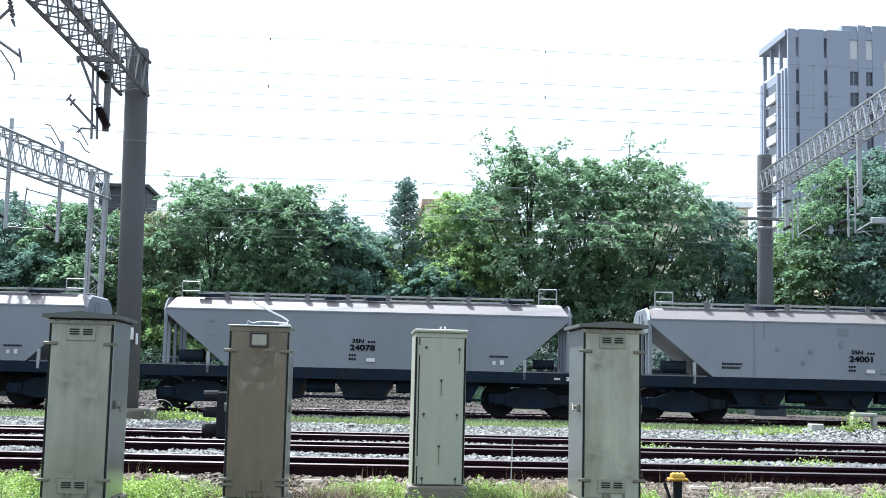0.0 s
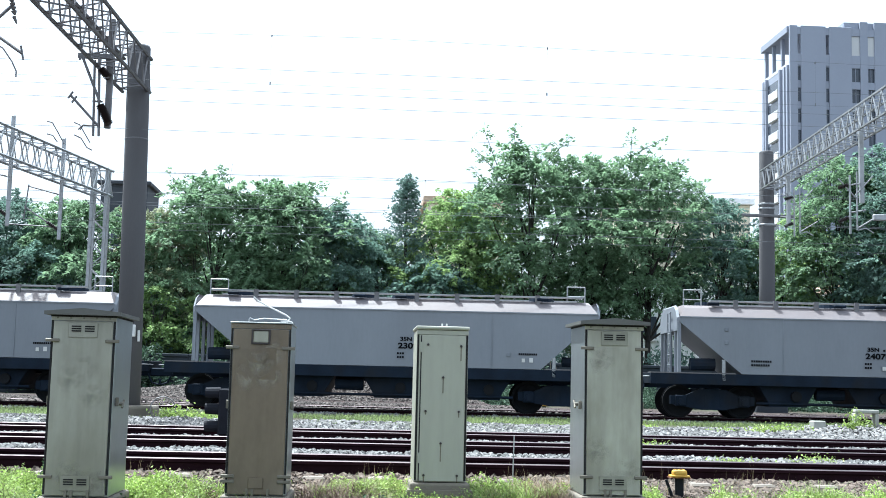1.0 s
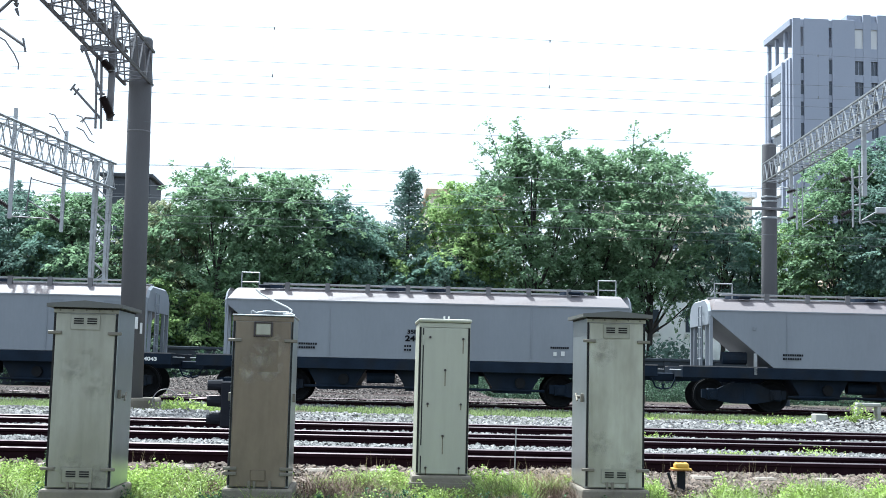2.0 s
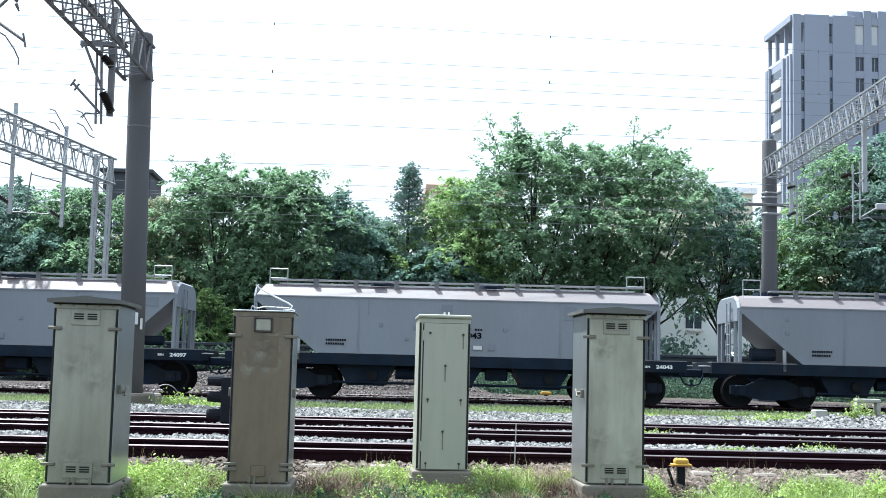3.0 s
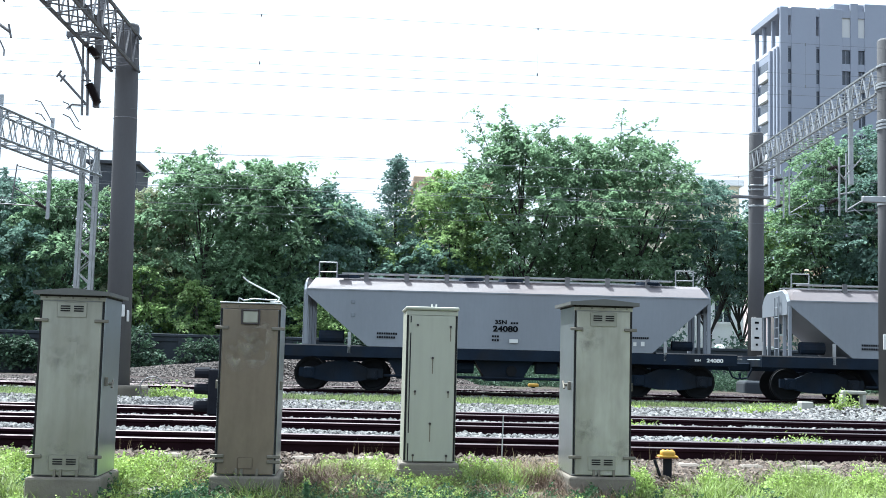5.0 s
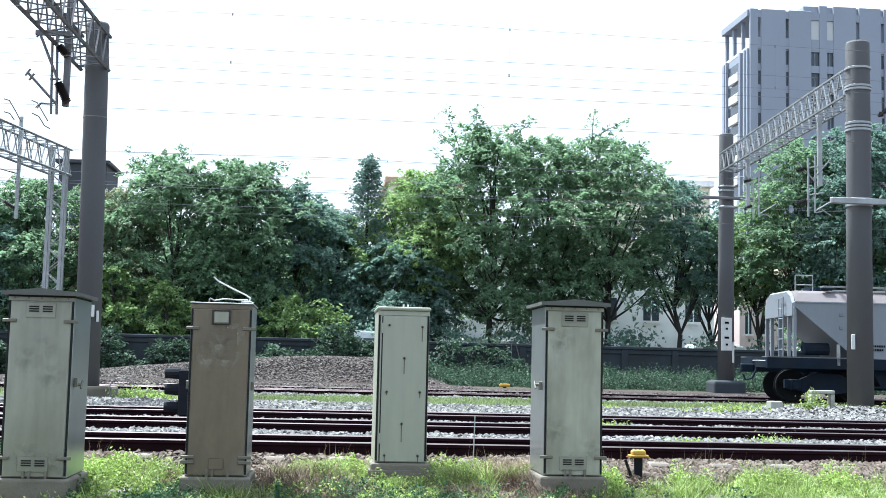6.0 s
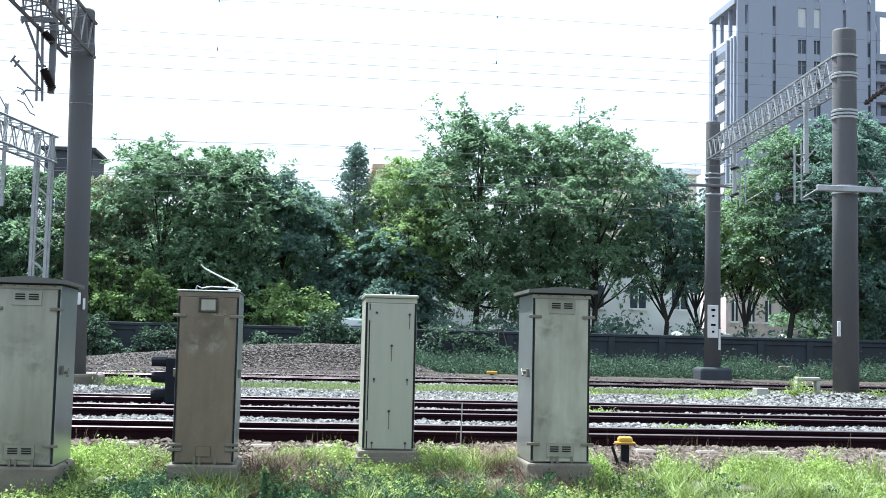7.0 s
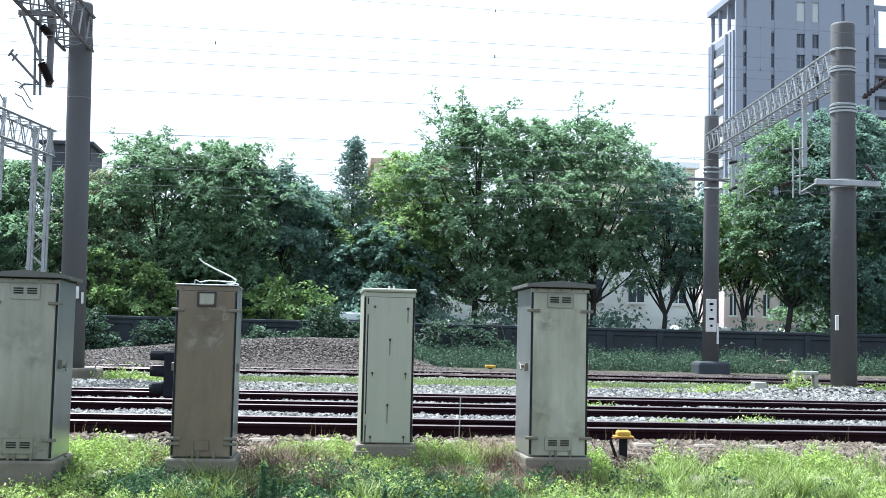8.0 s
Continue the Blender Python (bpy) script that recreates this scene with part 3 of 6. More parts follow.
part("lattice", truss("g", bmesh.new(), (-5.12, 26.95, 7.04), (-5.62, 14.5, 7.04), 0.6, 0.75, 18, 0.042, 0.022), M_GALV_DARK, g_left)
post = part("drop_post", B(-5.32, 24.74, 5.77, -5.2, 24.86, 8.05, bevel=0.008), M_GALV_DARK, g_left, "steel drop post hung from the gantry")
bm = bmesh.new()
ya = 24.7
tube(bm, (-5.56, ya, 7.15), (-5.51, ya, 5.58), 0.028, n=6)
tube(bm, (-5.47, ya, 7.2), (-5.4, ya, 5.58), 0.03, n=6)
tube(bm, (-5.82, ya, 7.24), (-5.42, ya, 6.3), 0.03, n=6)
tube(bm, (-6.0, ya, 6.4), (-5.4, ya, 5.77), 0.028, n=6)
polyline(bm, [(-5.82, ya, 5.7), (-5.72, ya, 5.8), (-5.54, ya, 5.79), (-5.42, ya, 5.8)], 0.014, 5)
tube(bm, (-5.56, ya, 6.3), (-5.36, ya, 6.3), 0.025, n=6)
for q in ((-6.0, 6.4), (-5.92, 6.31), (-5.82, 7.2)):
    tube(bm, (q[0] - 0.05, ya, q[1] - 0.06), (q[0] + 0.04, ya, q[1] + 0.08), 0.022, n=6)
part("registration_tube", bm, M_GALV_DARK, post)
part("bracket", B(-5.9, 24.68, 7.18, -5.2, 24.735, 7.3, bevel=0.01), M_GALV_DARK, post)
part("insulator", insulator(bmesh.new(), (-5.4, ya, 6.22), (-5.2, ya, 5.82), 0.095, 12), M_INSUL, post, "dark ribbed insulator")
part("insulator", insulator(bmesh.new(), (-5.42, ya, 6.97), (-5.24, ya, 6.78), 0.09, 7), M_INSUL, post, "dark ribbed insulator")
post = part("drop_post", B(-5.45, 20.0, 5.5, -5.33, 20.12, 8.05, bevel=0.008), M_GALV_DARK, g_left, "steel drop post hung from the gantry")
post.matrix_basis = pose(-1.25, 0, 1.2)
far = part("registration_frame", T((-6.62, 20.06, 7.1), (-5.4, 20.06, 7.1), 0.03, n=6), M_GALV_DARK, g_left, "weathered registration tubes under the gantry")
bm = bmesh.new()
ya = 20.0
tube(bm, (-6.6, ya, 6.05), (-5.86, ya, 6.84), 0.026, n=6)
tube(bm, (-6.6, ya, 6.62), (-5.68, ya, 6.0), 0.026, n=6)
polyline(bm, [(-6.3, ya, 6.25), (-6.0, ya, 6.08), (-5.84, ya, 5.86), (-5.76, ya, 5.7), (-5.76, ya, 5.6)], 0.013, 5)
tube(bm, (-5.71, ya, 6.13), (-5.66, ya, 5.9), 0.02, n=6)
tube(bm, (-5.85, ya, 6.62), (-5.8, ya, 6.5), 0.035, 0.015, n=6)
part("registration_tube", bm, M_GALV_DARK, far)
part("insulator", insulator(bmesh.new(), (-5.94, ya, 7.05), (-5.84, ya, 6.65), 0.05, 6), M_GALV_DARK, far, "grey clamp and insulator stack")

# far left gantry on a lattice mast
lm = empty("lattice_mast", pose(-8.8, 41.0, 0.0))
tagged(lm, "pale galvanised lattice steel mast carrying a gantry", "mast")
for sx in (-0.23, 0.23):
    for sy in (-0.2, 0.2):
        part("leg", B(sx - 0.05, sy - 0.05, -0.2, sx + 0.05, sy + 0.05, 7.65), M_GALV, lm)
for k in range(9):
    z0, z1 = 0.2 + k * 0.82, 0.2 + (k + 1) * 0.82
    zm = (z0 + z1) / 2
    for sy in (-0.2, 0.2):
        part("lacing_bar", T((-0.23, sy, z0), (0.23, sy, zm), 0.022, n=4), M_GALV, lm)
        part("lacing_bar", T((0.23, sy, zm), (-0.23, sy, z1), 0.022, n=4), M_GALV, lm)
g_far = empty("gantry_beam", pose(0, 0, 0))
tagged(g_far, "galvanised lattice gantry beam on a lattice steel mast", "gantry", "gantries")
part("lattice", truss("g", bmesh.new(), (-8.75, 41.3, 6.75), (-11.63, 27.5, 6.75), 0.6, 0.85, 18, 0.045, 0.024), M_GALV, g_far)
for yy in (38.2, 35.0, 31.0):
    xx = -8.75 - (41.3 - yy) * 0.209
    post = part("drop_post", B(xx - 0.05, yy - 0.05, 4.9, xx + 0.05, yy + 0.05, 8.1, bevel=0.008), M_GALV, g_far, "steel drop post")
    bm = bmesh.new()
    tube(bm, (xx, yy, 6.3), (xx - 1.0, yy, 6.55), 0.022, n=6)
    tube(bm, (xx, yy, 5.2), (xx - 1.1, yy, 5.9), 0.022, n=6)
    tube(bm, (xx - 1.0, yy, 6.6), (xx - 1.1, yy, 5.5), 0.022, n=6)
    tube(bm, (xx - 0.2, yy, 5.3), (xx - 1.6, yy, 5.35), 0.02, n=6)
    part("registration_tube", bm, M_GALV_DARK, post)
    part("insulator", insulator(bmesh.new(), (xx - 0.05, yy, 5.22), (xx - 0.4, yy, 5.45)), M_INSUL, post)

for pts in ([(-9.39, 36.0, 8.17), (-9.23, 36.0, 8.13), (-9.05, 36.0, 7.84), (-8.86, 36.0, 7.51)],
            [(-9.37, 36.0, 7.79), (-9.20, 36.0, 7.75), (-9.06, 36.0, 7.56)],
            [(-8.60, 36.0, 8.16), (-8.44, 36.0, 8.10), (-8.11, 36.0, 7.57)],
            [(-8.58, 36.0, 7.79), (-8.38, 36.0, 7.70), (-8.20, 36.0, 7.43), (-8.04, 36.0, 7.35)],
            [(-8.43, 36.0, 7.93), (-8.34, 36.0, 8.07), (-8.04, 36.0, 8.07)]):
    part("horn", polyline(bmesh.new(), pts, 0.018, 5), M_GALV_DARK, g_far, "bent grey steel horn over the gantry")


def build_wires():
    # (y, contact height, messenger height)
    for y, zc, zm in ((19.8, 5.6, 6.45), (33.5, 5.42, 6.4), (37.9, 5.5, 6.5)):
        root = empty("overhead_wire", pose(0, y, 0))
        tagged(root, "thin dark overhead contact wire hung from a messenger wire", "overhead wire", "overhead wires")
        part("contact_wire", T((-90, 0, zc), (120, 0, zc), 0.0024 if y < 30 else 0.006, n=5), M_WIRE, root)
        bm = bmesh.new()
        sag = lambda x: zm - 0.18 * (1 - ((x % 46) / 23 - 1) ** 2)
        polyline(bm, [(x, 0, sag(x)) for x in range(-92, 121, 4)], 0.003 if y < 30 else 0.006, 5)
        part("messenger_wire", bm, M_WIRE, root)
        for k in range(-8, 14):
            x = k * 4.6 + 1.2 + (y % 3)
            bm = bmesh.new()
            tube(bm, (x, 0, zc), (x, 0, sag(x)), 0.0016, n=4)
            tube(bm, (x, 0, zc - 0.01), (x, 0, zc + 0.04), 0.011, n=6)
            tube(bm, (x, 0, sag(x) - 0.03), (x, 0, sag(x) + 0.01), 0.011, n=6)
            part("dropper", bm, M_WIRE, root)
    for y, z in ((26.6, 7.75), (26.6, 7.25), (26.7, 6.98), (26.6, 6.3), (39.8, 7.55), (40.2, 6.6), (40.1, 5.7)):
        ob = mesh_ob("feeder_wire", T((-90, y, z), (120, y, z - 0.4), 0.0045, n=5), M_WIRE)
        tagged(ob, "thin dark aerial feeder wire strung between masts", "wire", "feeder wires")


build_wires()

# ---- trackside cabinets ----
def slots(bm, x, z, w, h, n, y):
    for k in range(n):
        zz = z - h / 2 + (k + 0.5) * h / n
        box(bm, x - w / 2, y - 0.004, zz - h / n * 0.28, x + w / 2, y + 0.002, zz + h / n * 0.28)
    return bm


def cabinet(x, y, z0, yaw, w, d, plinth, h, paint, side_paint, roof, label, vents="", hinges=True, grow=0.0):
    root = empty("relay_cabinet", pose(x, y, z0, 0, grow, yaw))
    tagged(root, label, "cabinet", "trackside cabinets")
    hw = w / 2
    part("plinth", B(-hw - 0.035, -0.045, -0.2, hw + 0.035, d + 0.045, plinth, bevel=0.02, seg=2), M_CONCRETE, root, "weathered concrete plinth")
    z1 = plinth + h
    part("body", B(-hw, 0.012, plinth + 0.004, hw, d, z1, bevel=0.006), [side_paint], root)
    door = part("door", B(-hw + 0.022, -0.006, plinth + 0.012, hw - 0.022, 0.008, z1 - 0.045, bevel=0.005), paint, root)
    bm = bmesh.new()
    for s in (-1, 1):
        box(bm, s * (hw - 0.011) - 0.008, 0.004, plinth + 0.02, s * (hw - 0.011) + 0.008, 0.0115, z1 - 0.03)
    part("door_seal", bm, M_GAP, root, "black door seal")
    part("header", B(-hw, 0.0, z1 - 0.042, hw, 0.0115, z1, bevel=0.003), paint, root)
    for k in range(5 if hinges else 0):
        bm = bmesh.new()
        spin_y(bm, -hw + 0.05 + k * (w - 0.1) / 4, z1 - 0.02, 0.008, -0.004)
        part("bolt", bm, M_HINGE, root)
    if roof == "pitched":
        # Near-black strip added as the shade below the roof overhang.
        part("roof_shade_strip", B(-hw - 0.004, -0.004, z1 - 0.012, hw + 0.004, d + 0.004, z1 + 0.0015), M_GAP, root, "near-black strip standing for the shade under the roof")
        bm = bmesh.new()
        o = 0.045
        prism(bm, [(-hw - o, z1 + 0.002), (hw + o, z1 + 0.002), (hw + o, z1 + 0.03), (0, z1 + 0.058), (-hw - o, z1 + 0.03)], -0.06, d + 0.05)
        bmesh.ops.recalc_face_normals(bm, faces=bm.faces)
        part("roof", bm, M_ROOF_SHEET, root, "shallow pitched sheet roof")
    elif roof == "flat":
        part("roof", B(-hw - 0.012, -0.02, z1 + 0.002, hw + 0.012, d + 0.01, z1 + 0.035, bevel=0.015, seg=2), paint, root, "flat lid with rounded edges")
    else:
        part("roof", B(-hw - 0.008, -0.012, z1 + 0.002, hw + 0.008, d, z1 + 0.014, bevel=0.003), side_paint, root)
    if hinges:
        for zz in (z1 - 0.2, plinth + 0.16):
            for s in (-1, 1):
                part("hinge", B(s * (hw - 0.02) - 0.055, -0.022, zz - 0.013, s * (hw - 0.02) + 0.055, -0.007, zz + 0.013, bevel=0.004), M_HINGE, root)
        for s in (-1, 1):
            xa = s * (hw + 0.016)
            part("latch", B(xa - 0.012, 0.1, plinth + h * 0.5, xa + 0.012, 0.13, plinth + h * 0.55, bevel=0.004), M_HINGE, root, "steel side latch")
        for s in (-0.14, -0.05, 0.2):
            part("bracket", B(s * w - 0.01, -0.02, plinth + 0.002, s * w + 0.01, 0.0115, plinth + 0.06), M_HINGE, root)
    if "louver" in vents:
        for zz, top in ((z1 - 0.115, True), (plinth + 0.11, False)):
            pl = part("vent_plate", B(-0.115 if top else -0.12, -0.012, zz - 0.06, 0.115, -0.007, zz + 0.06, bevel=0.004), M_VENT if paint is M_LIGHT_STEEL else paint, root, "riveted vent plate")
            bm = bmesh.new()
            for s in (-0.052, 0.052):
                slots(bm, s, zz + 0.01, 0.075, 0.055, 3, -0.013)
            part("louver", bm, M_GAP, pl)
    if "small" in vents:
        part("vent_plate", B(-0.062, -0.016, z1 - 0.155, 0.062, -0.007, z1 - 0.06, bevel=0.006), M_LIGHT_STEEL, root, "small pale square plate")
        part("vent_plate", B(-0.062, -0.014, plinth + 0.06, 0.062, -0.007, plinth + 0.15, bevel=0.006), paint, root)
    return root, z1


def spin_y(bm, x, z, r, y):
    rs = [[bm.verts.new((x + q * math.cos(a), yy, z + q * math.sin(a))) for a in [2 * math.pi * i / 8 for i in range(8)]] for q, yy in ((r, 0.002), (r * 0.8, y))]
    for i in range(8):
        j = (i + 1) % 8
        bm.faces.new((rs[0][i], rs[0][j], rs[1][j], rs[1][i]))
    bm.faces.new(rs[1])


c1, t1 = cabinet(-2.2, 9.9, -0.435, 0, 0.51, 0.72, 0.25, 1.43, M_GREY_STEEL, M_SHINY, "pitched", "grey-green steel relay cabinet with louvres on a concrete plinth", "louver")
c2, t2 = cabinet(-0.815, 10.2, -0.385, 0, 0.5, 0.72, 0.205, 1.41, M_BROWN_STEEL, M_SHINY, "plain", "brown weathered steel relay cabinet on a concrete plinth", "small")
c3, t3 = cabinet(0.742, 10.87, -0.29, 0, 0.46, 0.7, 0.19, 1.345, M_PALE_PAINT, M_PALE_PAINT, "flat", "pale green-white smooth equipment cabinet on a concrete plinth", "", hinges=False)
c4, t4 = cabinet(2.165, 10.27, -0.38, 0, 0.505, 0.68, 0.24, 1.44, M_LIGHT_STEEL, M_SHINY, "pitched", "light grey-green steel relay cabinet with louvres on a concrete plinth", "louver")

# bolts with rust runs on the pale cabinet
for k, (bx, bz, run) in enumerate([(-0.13, 0.13, 0), (0.165, 0.14, 0.12), (0.01, 0.42, 0.13), (-0.14, 0.72, 0.02), (0.155, 0.72, 0.04), (0.0, 1.0, 0.15), (-0.145, 1.28, 0.05), (0.15, 1.28, 0.05)]):
    zz = t3 - bz
    bm = bmesh.new()
    spin_y(bm, bx, zz, 0.013, -0.018)
    part("bolt", bm, M_INSUL, c3)
    if run:
        part("rust_run", B(bx - 0.004, -0.0085, zz - 0.01 - run, bx + 0.005, -0.0065, zz - 0.01), M_STREAK, c3, "faint rust run below a bolt")
part("side_seam", B(-0.196, -0.0085, 0.205, -0.186, -0.0062, t3 - 0.05), M_GAP, c3, "dark door gap")
for zz in (0.36, t3 - 0.2):
    part("hinge", B(-0.2, -0.014, zz, -0.183, -0.009, zz + 0.09), M_PALE_PAINT, c3)
for xx in (0.0, 0.04):
    part("stud", T((xx, 0.12, t3 + 0.03), (xx, 0.12, t3 + 0.065), 0.008, n=6), M_WHITE, c3, "short white stud")

# stiff cables on top of the brown cabinet
bm = bmesh.new()
polyline(bm, [(0.2, 0.1, t2 + 0.012), (0.225, 0.12, t2 + 0.06), (0.19, 0.13, t2 + 0.085), (0.05, 0.15, t2 + 0.15), (-0.05, 0.16, t2 + 0.2), (-0.09, 0.16, t2 + 0.235)], 0.007, 6)
polyline(bm, [(0.21, 0.1, t2 + 0.014), (0.15, 0.11, t2 + 0.03), (0.23, 0.1, t2 + 0.03), (0.25, 0.1, t2 + 0.02)], 0.006, 6)
part("cable", bm, M_WHITE, c2, "stiff white cable end sticking up")
bm = bmesh.new()
polyline(bm, [(0.1, 0.2, t2 + 0.05), (0.0, 0.2, t2 + 0.055), (-0.08, 0.22, t2 + 0.04), (-0.12, 0.22, t2 + 0.06), (-0.13, 0.22, t2 + 0.016)], 0.005, 6)
polyline(bm, [(0.1, 0.2, t2 + 0.05), (0.2, 0.15, t2 + 0.045)], 0.005, 6)
part("cable", bm, M_GALV, c2, "thin grey cable loop")

for s in (-1, 1):
    part("hinge", B(s * 0.23 - 0.055, -0.022, 0.31, s * 0.23 + 0.055, -0.007, 0.336, bevel=0.004), M_HINGE, c2)

def smear(parent, x, z, material, label):
    s = part("smear", B(-0.13, -0.0005, -0.13, 0.13, 0.0005, 0.13), material, parent, label)
    s.matrix_basis = pose(x, -0.0085, z)


for x, z in ((0.0, t2 - 0.33), (0.06, t2 - 0.42), (-0.09, t2 - 0.44), (0.08, t2 - 0.25)):
    smear(c2, x, z, M_SMEAR_PALE, "faded pale smear on the brown door")

for x, z in ((0.02, t1 - 0.42), (-0.08, t1 - 0.5), (0.1, t1 - 0.62), (-0.05, 0.42), (0.15, 0.36)):
    smear(c1, x, z, M_SMEAR_DARK, "grimy smudge on the grey door")
for x, z in ((-0.12, t4 - 0.3), (0.13, 0.45), (0.0, 0.36), (-0.15, 0.62)):
    smear(c4, x, z, M_SMEAR_DARK, "grimy smudge on the light door")
# dark brown strips framing the small square plate of the brown cabinet
for xa, za, xb, zb in ((-0.078, t2 - 0.17, -0.064, t2 - 0.045), (0.064, t2 - 0.17, 0.078, t2 - 0.045), (-0.063, t2 - 0.17, 0.063, t2 - 0.157), (-0.063, t2 - 0.058, 0.063, t2 - 0.045)):
    part("plate_frame", B(xa, -0.02, za, xb, -0.0075, zb, bevel=0.003), M_INSUL, c2)
# metal skirt and battered concrete foot of the pale cabinet
bm = bmesh.new()
prism(bm, [(-0.36, -0.25), (0.36, -0.25), (0.285, 0.13), (-0.285, 0.13)], -0.075, 0.76)
bmesh.ops.recalc_face_normals(bm, faces=bm.faces)
part("foot", bm, M_CONCRETE, c3, "battered concrete foot")
# T-handles on the cabinet sides
for c, tz, sx, w in ((c1, 0.98, 1, 0.51), (c4, 1.0, -1, 0.505)):
    hx = sx * (w / 2 + 0.03)
    h = part("side_handle", T((sx * w / 2, 0.3, tz), (hx, 0.3, tz), 0.014, n=8), M_HINGE, c, "worn steel side handle")
    part("grip", T((hx, 0.27, tz - 0.03), (hx, 0.33, tz + 0.03), 0.009, n=8), M_HINGE, h)

# concrete lids of the cable trough between the cabinets
trough = empty("cable_trough", pose(0, 10.42, 0))
tagged(trough, "pale weathered concrete cable trough lids half sunk in the verge", "cable trough")
rng_t = random.Random(4)
for xa in (-1.86, -1.5, -1.14, -0.3, 0.1, 1.2, 1.56, 2.66, 3.02, 3.38, 3.74, 4.1, 4.46, 4.82, 5.18):
    lid = part("lid", B(-0.17, -0.13, -0.05, 0.17, 0.13, 0.035, bevel=0.012), M_CONCRETE_PALE, trough)
    lid.matrix_basis = pose(xa + 0.17, rng_t.uniform(-0.02, 0.02), float(gz(xa + 0.17, 10.42)) + rng_t.uniform(-0.012, 0.008), 8.5, rng_t.uniform(-2, 2), rng_t.uniform(-3, 3))

# dwarf signal
sg = empty("dwarf_signal", pose(-1.87, 17.8, -0.1))
tagged(sg, "small black dwarf signal with three hooded lamps beside the rails", "signal")
part("case", B(-0.11, -0.12, 0.06, 0.1, 0.14, 0.72, bevel=0.02), M_BLACK, sg)
part("base", B(-0.09, -0.1, -0.1, 0.2, 0.12, 0.058, bevel=0.015), M_BLACK, sg)
for zz in (0.66, 0.43, 0.18):
    bm = bmesh.new()
    tube(bm, (-0.31, 0, zz), (-0.1, 0, zz), 0.075, 0.085, n=12)
    part("hood", bm, M_BLACK, sg, "round black lamp hood")
part("red_plate", B(-0.6, -0.16, -0.03, 0.5, -0.13, 0.0), M_RED, sg, "dull red painted bar")

# yellow-capped trackside device
yd = empty("trackside_marker", pose(2.99, 11.25, float(gz(3.0, 11.25)) + 0.02))
tagged(yd, "yellow-capped trackside device on a short black post", "marker")
part("post", B(-0.035, -0.03, -0.05, 0.035, 0.03, 0.17, bevel=0.005), M_BLACK, yd)
part("cap", B(-0.066, -0.05, 0.181, 0.066, 0.05, 0.238, bevel=0.02, seg=2), M_YELLOW, yd, "chipped yellow cap")
part("rim", B(-0.088, -0.06, 0.172, 0.088, 0.06, 0.192, bevel=0.006), M_YELLOW, yd)
part("brace", T((-0.13, -0.03, 0.15), (-0.06, -0.05, -0.06), 0.014), M_BLACK, yd)
part("rim", B(-0.1, -0.066, 0.165, 0.1, 0.066, 0.1715, bevel=0.002), M_RUST, yd, "rusty lower rim")
for xx in (-0.04, 0.0, 0.04):
    part("lug", B(xx - 0.008, -0.02, 0.237, xx + 0.008, 0.02, 0.244), M_YELLOW, yd)
yd2 = empty("trackside_marker", pose(6.05, 39.6, 0.03))
tagged(yd2, "small yellow device beside the siding rail", "marker")
part("cap", B(-0.17, -0.1, 0.06, 0.17, 0.1, 0.16, bevel=0.03, seg=2), M_YELLOW, yd2)
part("post", B(-0.05, -0.06, -0.1, 0.05, 0.06, 0.059), M_BLACK, yd2)
bm = bmesh.new()
for k in range(24):
    a0, a1 = 2 * math.pi * k / 24, 2 * math.pi * (k + 1) / 24
    tube(bm, (0.27 * math.cos(a0), 0.05 * math.sin(a0), 0.22 + 0.26 * math.sin(a0)), (0.27 * math.cos(a1), 0.05 * math.sin(a1), 0.22 + 0.26 * math.sin(a1)), 0.012, n=5)
hoop = mesh_ob("cable_hoop", bm, M_GALV_DARK)
hoop.matrix_basis = pose(-4.1, 26.3, float(gz(-4.1, 26.3)), 0, 0, 20)
tagged(hoop, "stiff grey cable hoop standing in the weeds by a mast", "cable")
rod = mesh_ob("marker_rod", T((0, 0, -0.1), (0.01, 0, 0.42), 0.006, n=6), M_GALV)
rod.matrix_basis = pose(1.52, 11.9, float(gz(1.52, 11.9)))
tagged(rod, "thin grey steel rod standing beside the rail", "rod")
vine = empty("dead_vine", pose(7.2, 45.75, 0.1))
tagged(vine, "pale leafless dead vine climbing the boundary wall", "vine")
for pts in ([(0, 0, 0), (-0.5, 0, 0.3), (-0.9, 0, 0.35)], [(0, 0, 0), (0.05, 0, 0.7), (0.0, 0, 1.7)], [(0.1, 0, 0.0), (0.45, 0, 0.5), (0.3, 0, 1.1), (0.1, 0, 1.75)], [(0.4, 0, 0.0), (0.9, 0, 0.25), (0.55, 0, 0.8)]):
    part("stem", polyline(bmesh.new(), pts, 0.016, 5), M_CONCRETE, vine)

# heap of bare branches leaning on the wall
brush = empty("brushwood", pose(18.4, 45.55, float(gz(18.4, 45.55))))
tagged(brush, "tangled heap of bare grey-brown branches against the wall", "branches")
rng_b = random.Random(8)
for k in range(34):
    a = rng_b.uniform(-1.5, 1.5)
    p = Vector((a, rng_b.uniform(-0.35, 0.05), rng_b.uniform(0.0, 0.25)))
    pts = [tuple(p)]
    d = Vector((rng_b.uniform(-1, 1), rng_b.uniform(-0.1, 0.1), rng_b.uniform(0.05, 0.7)))
    for _ in range(4):
        p = p + d * rng_b.uniform(0.18, 0.34)
        p.y = min(p.y, 0.1)
        d = d + Vector((rng_b.uniform(-0.3, 0.3), rng_b.uniform(-0.1, 0.1), rng_b.uniform(-0.35, 0.2)))
        pts.append((p.x, p.y, max(0.02, p.z)))
    part("branch", polyline(bmesh.new(), pts, rng_b.uniform(0.009, 0.02), 5), (M_STEM, M_CONCRETE)[k % 2], brush)

